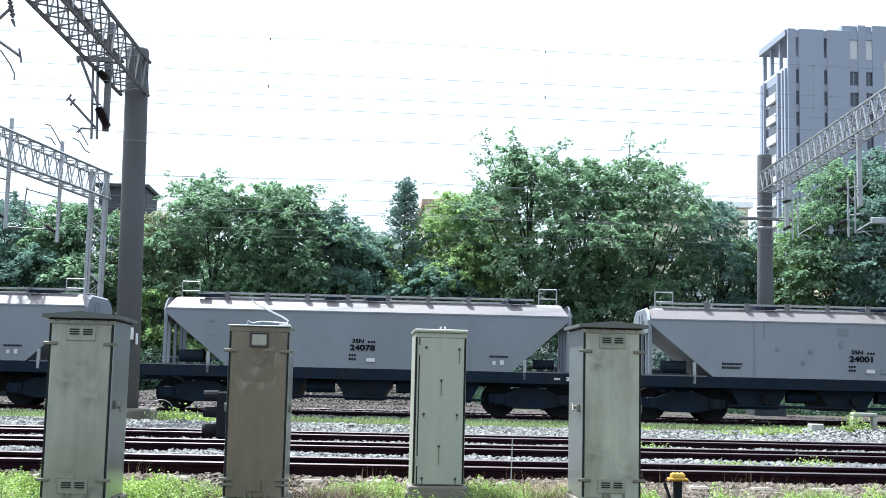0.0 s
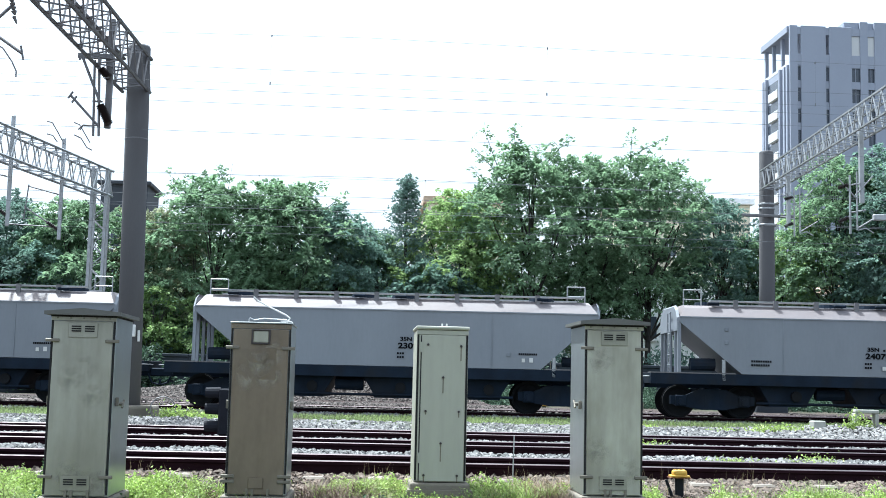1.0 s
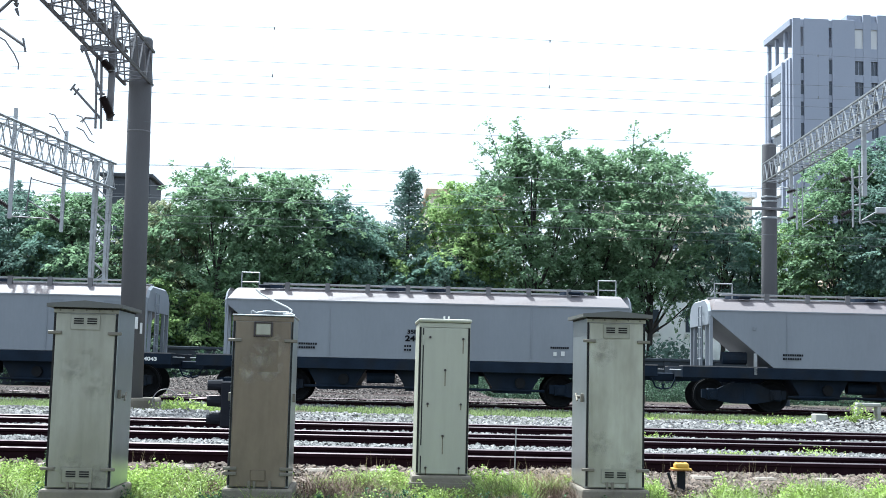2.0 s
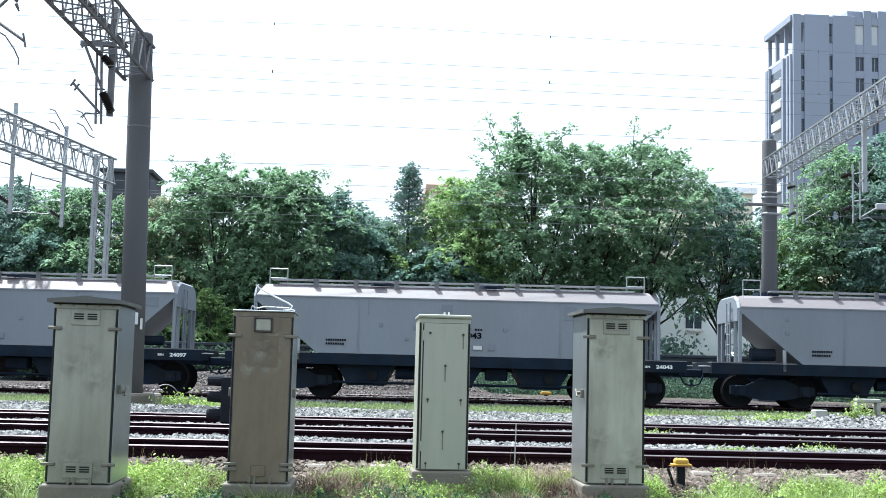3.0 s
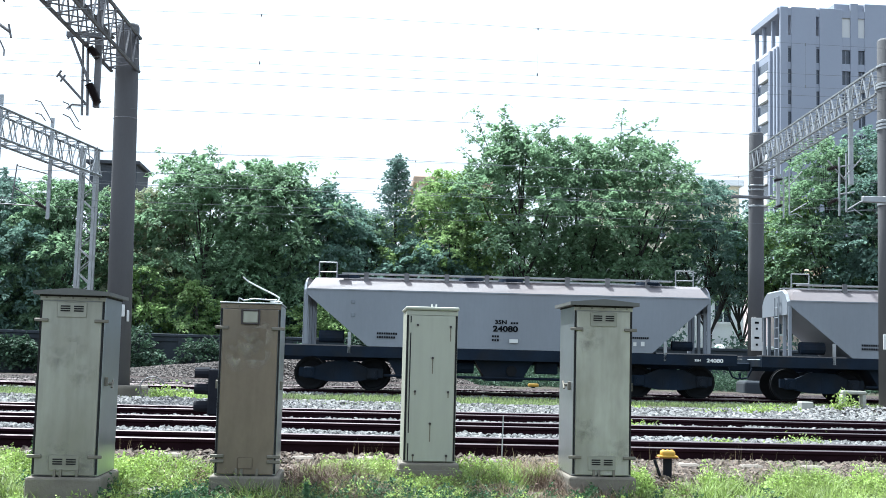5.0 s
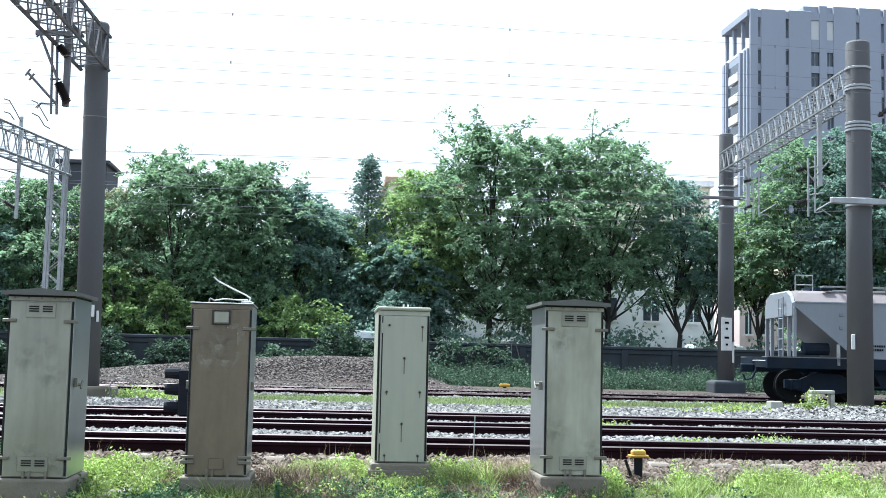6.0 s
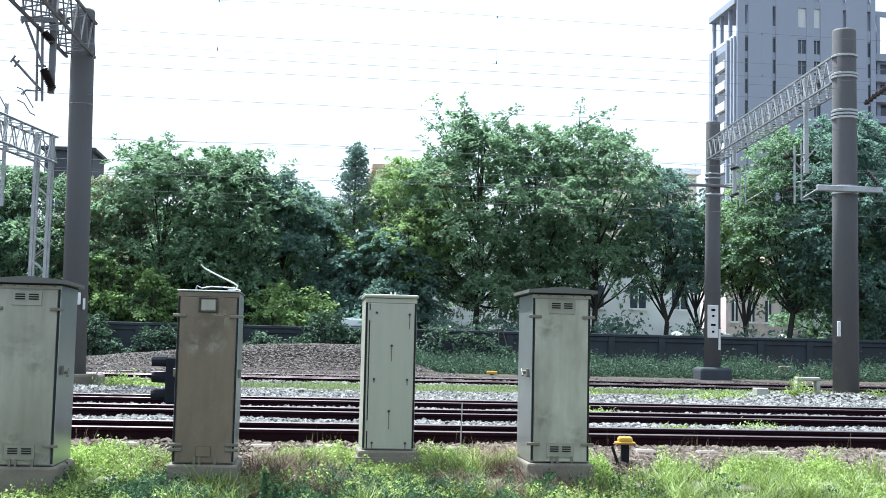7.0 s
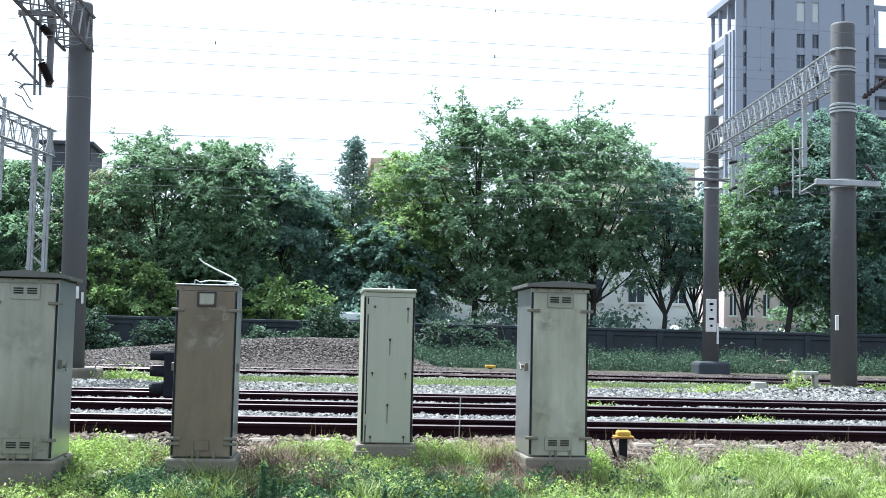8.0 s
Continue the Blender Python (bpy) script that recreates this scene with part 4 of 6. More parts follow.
# concrete trestle, block and box by the grass strip
cb = empty("cable_trestle", pose(11.1, 26.2, float(gz(11.1, 26.2))))
tagged(cb, "low white concrete cable trestle standing in weeds", "trestle")
part("top", B(-0.27, -0.12, 0.33, 0.27, 0.12, 0.41, bevel=0.025, seg=2), M_LIMEWASH, cb)
for s in (-1, 1):
    part("leg", B(s * 0.225 - 0.045, -0.1, -0.05, s * 0.225 + 0.045, 0.1, 0.329, bevel=0.012), M_LIMEWASH, cb)
wb = mesh_ob("concrete_block", B(-0.14, -0.12, -0.05, 0.14, 0.12, 0.2, bevel=0.02), M_LIMEWASH)
wb.matrix_basis = pose(9.95, 26.0, float(gz(9.95, 26.0)), 0, 0, 8)
tagged(wb, "small whitewashed concrete block on the ballast", "block")
jb = empty("junction_box", pose(16.85, 41.8, 0.05))
tagged(jb, "small grey junction box on a dark stand", "box")
part("case", B(-0.18, -0.12, 0.1, 0.18, 0.12, 0.5, bevel=0.03), M_CONCRETE, jb)
part("stand", B(-0.13, -0.08, -0.1, 0.13, 0.08, 0.099), M_BLACK, jb)

# ---- hopper wagons; x = 0 is the rear end of the body, y = 0 the near side, z = 0 the rail top ----
BODY_L, BODY_W, PITCH = 10.71, 2.6, 12.87
Z_BOT, Z_EAVE, Z_TOP = 1.18, 2.66, 3.02


def hull(bm):
    """Side walls, sloped hopper ends; cross-section constant above the slopes."""
    L = BODY_L
    rows = [  # z, x0, x1, inset
        (Z_BOT, 1.66, L - 1.5, 0.02), (Z_EAVE - 0.12, 0.0, L, 0.0), (Z_EAVE, 0.0, L, 0.0)]
    rings = []
    for z, x0, x1, i in rows:
        rings.append([bm.verts.new(p) for p in ((x0, i, z), (x1, i, z), (x1, BODY_W - i, z), (x0, BODY_W - i, z))])
    for a, b in zip(rings[:-1], rings[1:]):
        for k in range(4):
            j = (k + 1) % 4
            bm.faces.new((a[k], a[j], b[j], b[k]))
    bm.faces.new(rings[0][::-1])
    bm.faces.new(rings[-1])
    return bm


def roof_shell(bm):
    """Curved roof with ends cut back."""
    L = BODY_L
    half = [(0.0, 0.0), (0.06, 0.16), (0.16, 0.42), (0.28, 0.72), (0.42, 0.9), (0.7, 0.98), (1.3, 1.0)]
    prof = [(y, Z_EAVE + 0.004 + (Z_TOP - Z_EAVE) * u) for y, u in half] + [(BODY_W - y, Z_EAVE + 0.004 + (Z_TOP - Z_EAVE) * u) for y, u in half[-2::-1]]
    for s0, s1 in ((0.0, L),):
        a = [bm.verts.new((s0 + 0.22 * (z - Z_EAVE) / (Z_TOP - Z_EAVE), y, z)) for y, z in prof]
        b = [bm.verts.new((s1 - 0.22 * (z - Z_EAVE) / (Z_TOP - Z_EAVE), y, z)) for y, z in prof]
        for i in range(12):
            bm.faces.new((a[i], b[i], b[i + 1], a[i + 1]))
        bm.faces.new(a)
        bm.faces.new(b[::-1])
    bmesh.ops.recalc_face_normals(bm, faces=bm.faces)
    return bm


def wheel_pair(bm):
    for s in (-1, 1):
        prof = [(0.10, 0.46), (0.36, 0.465), (0.455, 0.475), (0.455, 0.5), (0.43, 0.505), (0.43, 0.6), (0.38, 0.6), (0.33, 0.565), (0.14, 0.55), (0.12, 0.6)]
        spin(bm, [(r, s * h) for r, h in prof], 20, "y")
    tube(bm, (0, -0.7, 0), (0, 0.7, 0), 0.08, n=10)
    return bm


def bogie(root, x):
    b = part("bogie", bmesh.new(), M_WAGON_FRAME, root, "dark cast steel bogie")
    yc = BODY_W / 2
    bm = bmesh.new()
    for y in (yc - 0.88, yc + 0.88):
        prism(bm, [(-1.12, 0.36), (-0.75, 0.30), (-0.3, 0.22), (0.3, 0.22), (0.75, 0.30), (1.12, 0.36), (1.12, 0.58), (0.7, 0.60), (0.35, 0.76), (-0.35, 0.76), (-0.7, 0.60), (-1.12, 0.58)], y - 0.07, y + 0.07)
        for xx in (-0.84, 0.84):
            box(bm, xx - 0.15, y - 0.14, 0.30, xx + 0.15, y + 0.12, 0.60, bevel=0.03)
            tube(bm, (xx, y - 0.18, 0.43), (xx, y - 0.13, 0.43), 0.09, n=10)
        for xx in (-0.2, 0.0, 0.2):
            tube(bm, (xx, y, 0.3), (xx, y, 0.62), 0.075, n=8)
    box(bm, -0.22, yc - 0.8, 0.5, 0.22, yc + 0.8, 0.8, bevel=0.03)
    bmesh.ops.recalc_face_normals(bm, faces=bm.faces)
    me = b.data
    bm.to_mesh(me)
    bm.free()
    b.matrix_basis = pose(x, 0, 0)
    for xx in (-0.84, 0.84):
        w = part("wheelset", wheel_pair(bmesh.new()), M_WHEEL, b, "steel wheels on an axle", smooth=False)
        w.matrix_basis = pose(xx, yc, 0.43)
    return b


def marks(parent, items, material=None, name="small_lettering"):
    """Rows of small unreadable bars: (x, z, width, height)."""
    for x, z, w, h in items:
        bm = bmesh.new()
        n = max(1, int(w / (h * 1.1)))
        for k in range(n):
            box(bm, x + k * w / n, -0.006, z, x + (k + 0.7) * w / n, -0.002, z + h)
        part(name, bm, material or M_BLACK_LETTER, parent)


def on_track(q):
    """Pose of a wagon whose rear end lies q along the train's track."""
    return pose(PIVOT_X, 33.533, 0, 0, 0, TRAIN_YAW) @ pose(q - PIVOT_X, -BODY_W / 2, 0)


def wagon(number, x, kind, nx, label):
    root = empty("hopper_wagon", on_track(x))
    tagged(root, label, "wagon", "train of hopper wagons")
    L = BODY_L
    bmh = hull(bmesh.new())
    bmesh.ops.recalc_face_normals(bmh, faces=bmh.faces)
    body = part("body", bmh, M_WAGON, root, "grey painted hopper body with sloped ends")
    part("roof", roof_shell(bmesh.new()), M_WAGON_ROOF, root, "rounded pinkish-grey weathered roof", smooth=False)
    part("eave_strip", B(0.0, -0.022, Z_EAVE - 0.012, L, -0.002, Z_EAVE + 0.02), M_WAGON, root)
    for s_, xe in ((-1, 0.0), (1, L)):
        bm = bmesh.new()
        ring0 = [(xe, 0.01, 2.3), (xe, 0.01, Z_EAVE), (xe, 0.2, 2.88), (xe, 0.5, 3.0), (xe, BODY_W - 0.5, 3.0), (xe, BODY_W - 0.2, 2.88), (xe, BODY_W - 0.01, Z_EAVE), (xe, BODY_W - 0.01, 2.3)]
        va = [bm.verts.new((x0, y0, z0)) for x0, y0, z0 in ring0]
        vb = [bm.verts.new((x0 + s_ * 0.06, 0.06 + y0 * 0.954, 2.3 + (z0 - 2.3) * 0.94)) for x0, y0, z0 in ring0]
        bm.faces.new(vb)
        for i in range(len(va)):
            j = (i + 1) % len(va)
            bm.faces.new((va[i], va[j], vb[j], vb[i]))
        bmesh.ops.recalc_face_normals(bm, faces=bm.faces)
        part("end_hood", bm, M_WAGON, root, "grey sheet end hood")
    # seams and small fittings on the side
    for xx in ((2.0, 7.9) if kind == 2 else (2.75, 8.1)):
        part("seam", B(xx, -0.009, Z_BOT + 0.02, xx + 0.018, 0.004, Z_EAVE - 0.02), M_WAGON, root)
    fit = {0: [(1.2, 1.95), (1.2, 2.3)], 1: [(3.3, 1.9), (4.2, 1.85), (5.0, 2.1), (5.0, 2.0), (6.6, 1.85), (8.6, 1.9), (9.2, 2.0), (4.0, 1.55)], 2: [(1.1, 2.15), (8.3, 1.5)]}[kind]
    for xx, zz in fit:
        part("side_fitting", B(xx, -0.014, zz, xx + 0.1, 0.0, zz + 0.1, bevel=0.006), M_WAGON_DARK, root)
    bm = B(nx + 0.1, -0.012, 1.35, nx + 0.35, 0.0, 1.47, bevel=0.004)
    if kind == 1:
        part("side_fitting", B(nx + 0.5, -0.012, 1.34, nx + 0.68, 0.0, 1.5, bevel=0.006), M_WAGON_DARK, root)
        for xx, zz, w_, h_ in ((3.0, 2.2, 0.02, 0.4), (4.95, 2.33, 0.3, 0.2), (8.2, 2.2, 0.32, 0.35), (9.6, 2.3, 0.7, 0.24)):
            part("patch_plate", B(xx, -0.008, zz, xx + w_, 0.0, zz + h_), M_WAGON_DARK, root)
    part("side_fitting", bm, M_WAGON, root)
    part("label_holder", B(nx + 0.11, -0.016, 1.36, nx + 0.34, -0.0125, 1.46), M_WHITE, root, "small pale label holder")
    # lettering
    letters("number", number, 0.205, M_BLACK_LETTER, body, pose(nx, -0.004, 1.72), "black wagon number", 1.3)
    letters("class_mark", "35N", 0.145, M_BLACK_LETTER, body, pose(nx - 0.12, -0.004, 1.9), "black class letters", 1.25)
    marks(body, [(nx + 0.14, 1.86, 0.22, 0.05), (nx - 0.35, 1.5, 0.2, 0.05), (nx - 0.35, 1.4, 0.2, 0.05), (8.62, 1.55, 0.5, 0.05), (1.9, 1.5, 0.55, 0.055), (1.9, 1.4, 0.5, 0.055)])
    marks(body, [(8.7, 1.36, 0.12, 0.1), (8.9, 1.36, 0.14, 0.12)], M_WHITE, "white_marks")
    # underframe
    bm = bmesh.new()
    for y0 in (0.0, BODY_W - 0.16):
        box(bm, -0.75, y0, 0.88, L + 0.75, y0 + 0.16, 1.17, bevel=0.01)
    box(bm, -0.75, 0.16, 0.9, -0.6, BODY_W - 0.16, 1.17)
    box(bm, L + 0.6, 0.16, 0.9, L + 0.75, BODY_W - 0.16, 1.17)
    box(bm, -0.75, BODY_W / 2 - 0.2, 0.78, L + 0.75, BODY_W / 2 + 0.2, 1.12)
    part("underframe", bm, M_WAGON_FRAME, root, "dark steel underframe")
    for xa, xb in ((-0.75, 1.5), (L - 1.4, L + 0.75)):
        for ya in (0.0, BODY_W - 0.5):
            part("end_deck", B(xa, ya, 1.172, xb, ya + 0.5, 1.2), M_GALV_DARK, root, "worn steel end walkway")
    letters("frame_number", number, 0.13, M_WHITE_LETTER, root, pose(L + 0.16, -0.004, 1.02), "white number on the frame", 1.35)
    letters("frame_class", "35N", 0.075, M_WHITE_LETTER, root, pose(L - 0.3, -0.004, 1.02), "small white class letters", 1.25)
    # end posts and braces
    for xx in (-0.04, L - 0.04):
        for yy in (0.02, 0.5, 1.26, BODY_W - 0.58, BODY_W - 0.1):
            part("end_post", B(xx, yy, 1.202, xx + 0.09, yy + 0.08, Z_EAVE - 0.13, bevel=0.008), M_WAGON, root)
    for xx in (1.13, L - 1.2):
        part("stanchion", B(xx, 0.0, 0.98, xx + 0.09, 0.06, 1.55 if xx < 5 else 1.5, bevel=0.006), M_GALV, root, "pale stanchion")
    for s, xe in ((-1, -0.06), (1, L + 0.06)):
        bm = bmesh.new()
        for yy in (0.65, 1.05):
            tube(bm, (xe + s * 0.06, yy, 1.2), (xe + s * 0.06, yy, Z_TOP - 0.2), 0.018, n=6)
        for k in range(6):
            tube(bm, (xe + s * 0.06, 0.65, 1.4 + k * 0.28), (xe + s * 0.06, 1.05, 1.4 + k * 0.28), 0.014, n=5)
        part("ladder", bm, M_WAGON, root, "grey end ladder")
    # roof walk and hatches
    zt = Z_TOP + 0.09
    for yy in (0.35, BODY_W - 0.65):
        part("running_board", B(0.9 if kind == 0 else 0.35, yy, zt, L - (0.9 if kind == 0 else 0.35), yy + 0.3, zt + 0.035), M_GALV, root, "weathered steel roof walkway")
    xs = [1.5 + k * 1.08 for k in range(8)]
    for xx in xs:
        for yy in (0.27, BODY_W - 0.33):
            part("walkway_bracket", B(xx, yy, Z_TOP - 0.2, xx + 0.12, yy + 0.07, zt + 0.05), M_GALV_DARK, root)
    for xx in ((3.3, 6.3) if kind == 1 else (1.0, 4.4, 5.5, 9.3)):
        bm = bmesh.new()
        tube(bm, (xx, BODY_W / 2, Z_TOP), (xx, BODY_W / 2, Z_TOP + 0.12), 0.36, 0.33, n=14)
        part("hatch", bm, M_WAGON_FRAME, root, "dark round filling hatch")
        part("hatch_lever", B(xx - 0.2, 0.24, Z_TOP - 0.01, xx + 0.12, 0.36, Z_TOP + 0.07, bevel=0.02), M_WAGON_FRAME, root)
    for x0 in (0.25, L - 0.75):
        for yy in (0.75,):
            bm = bmesh.new()
            for x1 in (x0, x0 + 0.48):
                tube(bm, (x1, yy, Z_TOP - 0.1), (x1, yy, Z_TOP + 0.42), 0.016, n=6)
            tube(bm, (x0, yy, Z_TOP + 0.42), (x0 + 0.48, yy, Z_TOP + 0.42), 0.016, n=6)
            tube(bm, (x0, yy, Z_TOP + 0.16), (x0 + 0.48, yy, Z_TOP + 0.16), 0.014, n=6)
            part("handrail", bm, M_GALV, root, "grey tubular roof handrail")
    # discharge hoppers and tanks below
    for xx in (2.95, 5.3, 7.65):
        bm = bmesh.new()
        prism(bm, [(xx - 0.5, 0.34), (xx + 0.5, 0.34), (xx + 0.55, 0.5), (xx + 0.78, 0.88), (xx - 0.78, 0.88), (xx - 0.55, 0.5)], 0.3, BODY_W - 0.3)
        bmesh.ops.recalc_face_normals(bm, faces=bm.faces)
        part("discharge_hopper", bm, M_WAGON_FRAME, root, "dark discharge hopper")
        part("gate_wheel", T((xx + 0.2, 0.2, 0.62), (xx + 0.2, 0.29, 0.62), 0.14, n=12), M_WHEEL, root, "small dark gate handwheel")
    part("brake_pipe", T((2.1, 0.28, 0.42), (8.5, 0.28, 0.42), 0.035, n=8), M_WAGON_FRAME, root)
    part("air_tank", T((3.75, 0.55, 0.68), (4.5, 0.55, 0.68), 0.16, n=12), M_WAGON_FRAME, root, "dark air tank under the frame")
    part("equipment_box", B(6.15, 0.4, 0.55, 6.75, 0.8, 0.87, bevel=0.03), M_WAGON_FRAME, root, "dark brake equipment box")
    bm = T((0.35, 0.35, 1.42), (1.0, 0.35, 1.42), 0.17, n=12)
    part("brake_cylinder", bm, M_WAGON_FRAME, root, "dark brake cylinder on the end platform")
    part("brake_cylinder", T((L - 0.9, 0.5, 1.4), (L - 0.35, 0.5, 1.4), 0.13, n=12), M_WAGON_FRAME, root, "dark brake cylinder on the end platform")
    for s, xe in ((-1, -0.75), (1, L + 0.75)):
        bm = B(min(xe, xe + s * 0.36), BODY_W / 2 - 0.1, 0.77, max(xe, xe + s * 0.36), BODY_W / 2 + 0.1, 1.0, bevel=0.03)
        part("coupler", bm, M_WAGON_FRAME, root, "dark knuckle coupler")
        bm = bmesh.new()
        polyline(bm, [(xe, BODY_W / 2 - 0.3, 0.85), (xe + s * 0.12, BODY_W / 2 - 0.3, 0.6), (xe + s * 0.3, BODY_W / 2 - 0.28, 0.55), (xe + s * 0.36, BODY_W / 2 - 0.25, 0.7)], 0.025, 6)
        part("air_hose", bm, M_WAGON_FRAME, root)
        part("uncoupling_lever", T((xe + s * 0.02, 0.1, 1.08), (xe + s * 0.25, 0.5, 1.08), 0.015, n=5), M_GALV, root)
    bogie(root, 0.95)
    bogie(root, L - 0.95)
    return root


W_LABEL = ["grey hopper wagon with dark roof hatches on a black underframe", "grey hopper wagon with long roof walkway and patched sides", "grey hopper wagon with plain welded sides and dark hatches"]
TRAIN = [("24080", 0, 5.3), ("24097", 1, 5.55), ("24043", 1, 5.7), ("24092", 0, 5.1), ("23093", 2, 5.75), ("24078", 0, 5.25), ("24001", 1, 5.6)]
X_REAR = [(0.0, -69.39), (0.5, -62.6), (1.5, -48.97), (3.0, -28.5), (3.5, -21.7), (4.5, -7.98), (6.0, 12.75), (7.0, 26.5), (8.0, 40.25)]
WAGONS = [(wagon(num, X_REAR[0][1] + k * PITCH, kind, nx, W_LABEL[kind]), k * PITCH) for k, (num, kind, nx) in enumerate(TRAIN)]

# ---- trees ----
def spray_leaves(P, A, N, L, per, size, rng):
    """Flat leafy twigs at P along A with upper side N and length L: folded leaves set to both sides of each twig."""
    S = len(P)
    A = A / np.linalg.norm(A, axis=1, keepdims=True)
    N = N - A * np.sum(N * A, axis=1, keepdims=True)
    N /= np.linalg.norm(N, axis=1, keepdims=True) + 1e-9
    W = np.cross(N, A)
    P, A, N, W, L = (np.repeat(q, per, axis=0) for q in (P, A, N, W, L[:, None]))
    n = S * per
    u, sd = rng.uniform(0, 1, (n, 1)), rng.uniform(-1, 1, (n, 1))
    wide = 0.42 * L * (1.05 - 0.65 * u)
    pts = P + A * (u - 0.25) * L + W * sd * wide + N * rng.normal(0, 0.05, (n, 1))
    pts[:, 2:3] -= 0.28 * L * (u ** 2 + 0.5 * sd ** 2)
    d = A * 0.7 + W * np.sign(sd) * 0.75 + rng.normal(size=(n, 3)) * 0.35
    d[:, 2] -= 0.22
    d /= np.linalg.norm(d, axis=1, keepdims=True)
    nr = N + rng.normal(size=(n, 3)) * 0.38
    w = np.cross(nr, d)
    w /= np.linalg.norm(w, axis=1, keepdims=True) + 1e-9
    nr = np.cross(d, w)
    ln = size * rng.uniform(0.65, 1.35, (n, 1))
    v = np.empty((n, 4, 3))
    v[:, 0] = pts - d * ln * 0.5
    v[:, 1] = pts + w * ln * 0.27 + nr * ln * 0.06
    v[:, 2] = pts + d * ln * 0.5 - nr * ln * 0.1
    v[:, 3] = pts - w * ln * 0.27 + nr * ln * 0.06
    return v.reshape(-1, 3), np.arange(n * 4).reshape(n, 4)


def tree(x, y, height, radius, base, leaf, seed, label, sprays=500, per=30, size=0.18, lobes_n=18, shoots=()):
    """Trunk, limbs to a number of lobes, and leafy sprays over the lobes. shoots: (dx, z, end dx, end z) of loose twigs."""
    rng = np.random.default_rng(seed)
    root = empty("tree", pose(x, y, float(gz(x, y))))
    tagged(root, label, "tree", "trees behind the wall")
    bm = bmesh.new()
    r0 = 0.04 + 0.011 * height
    spine = [Vector((0, 0, -0.2))]
    for k in range(1, 7):
        spine.append(Vector((rng.normal(0, 0.1) * height * 0.05 * k, rng.normal(0, 0.1) * height * 0.05 * k, height * 0.74 * k / 6)))
    for k in range(6):
        tube(bm, spine[k], spine[k + 1], r0 * (1 - 0.14 * k), r0 * (1 - 0.14 * (k + 1)), n=8, caps=False)
    lobes = []
    for k in range(lobes_n):
        u = (k + 0.5) / lobes_n
        r = radius * rng.uniform(0.27, 0.42)
        wide = radius * (0.25 + 0.75 * math.sin(math.pi * (0.15 + 0.8 * u)) ** 0.8)
        a = k * 2.4 + rng.uniform(-0.5, 0.5)
        q = max(0.0, wide - r * 0.7) * rng.uniform(0.8, 1.2)
        z = base + r * 0.5 + (height - base - r * 1.35) * u
        lobes.append((q * math.cos(a), q * math.sin(a), z, r))
    lobes.append((rng.uniform(-0.15, 0.15) * radius, 0, height - 0.3 * radius, 0.3 * radius))
    for a, b, c, r in lobes:
        s = spine[min(5, max(2, int(c / height * 6.5) - 1))]
        mid = s.lerp(Vector((a, b, c)), 0.5) + Vector((0, 0, -0.1))
        tube(bm, s, mid, r0 * 0.36, r0 * 0.24, n=6, caps=False)
        tube(bm, mid, (a, b, c), r0 * 0.24, r0 * 0.1, n=5, caps=False)
        for _ in range(2):
            e = Vector((a, b, c)) + Vector(rng.normal(size=3)) * r * 0.5
            tube(bm, mid, e, r0 * 0.13, r0 * 0.04, n=4, caps=False)
    lb = np.array(lobes)
    pick = rng.choice(len(lb), sprays, p=lb[:, 3] ** 2 / np.sum(lb[:, 3] ** 2))
    d = rng.normal(size=(sprays, 3))
    d[:, 2] += 0.35
    d /= np.linalg.norm(d, axis=1, keepdims=True)
    P = lb[pick, :3] + d * lb[pick, 3:4] * rng.uniform(0.6, 1.12, (sprays, 1)) * np.array([1.2, 1.2, 0.8])
    P[:, 2] = np.maximum(P[:, 2], base * 0.9)
    A = d * np.array([1, 1, 0.35]) + rng.normal(size=(sprays, 3)) * 0.3
    N = np.array([0, 0, 1.0]) + d * 0.45 + rng.normal(size=(sprays, 3)) * 0.22
    L = rng.uniform(0.45, 0.95, sprays)
    SP, SA = [], []
    for (xa, za, xb, zb) in shoots:
        ya = rng.uniform(-0.5, 0.3)
        tube(bm, (xa, ya, za), (xb, ya, zb), 0.03, 0.008, n=4, caps=False)
        m = 12
        u = np.linspace(0.1, 1, m)[:, None]
        ax = np.array([xb - xa, 0, zb - za])
        SP.append(np.array([xa, ya, za]) + ax * u + rng.normal(size=(m, 3)) * 0.1)
        SA.append(ax / np.linalg.norm(ax) + rng.normal(size=(m, 3)) * 0.55)
    part("trunk", bm, M_BARK, root, "forked grey-brown trunk and limbs", smooth=True)
    v, f = spray_leaves(P, A, N, L, per, size, rng)
    if SP:
        SP, SA = np.concatenate(SP), np.concatenate(SA)
        SN = np.array([0, 0, 1.0]) + rng.normal(size=SP.shape) * 0.4
        v2, f2 = spray_leaves(SP, SA, SN, rng.uniform(0.35, 0.6, len(SP)), 9, size * 0.9, rng)
        v, f = np.concatenate([v, v2]), np.concatenate([f, f2 + len(v)])
    soup("crown", v, f, leaf, root)
    return root


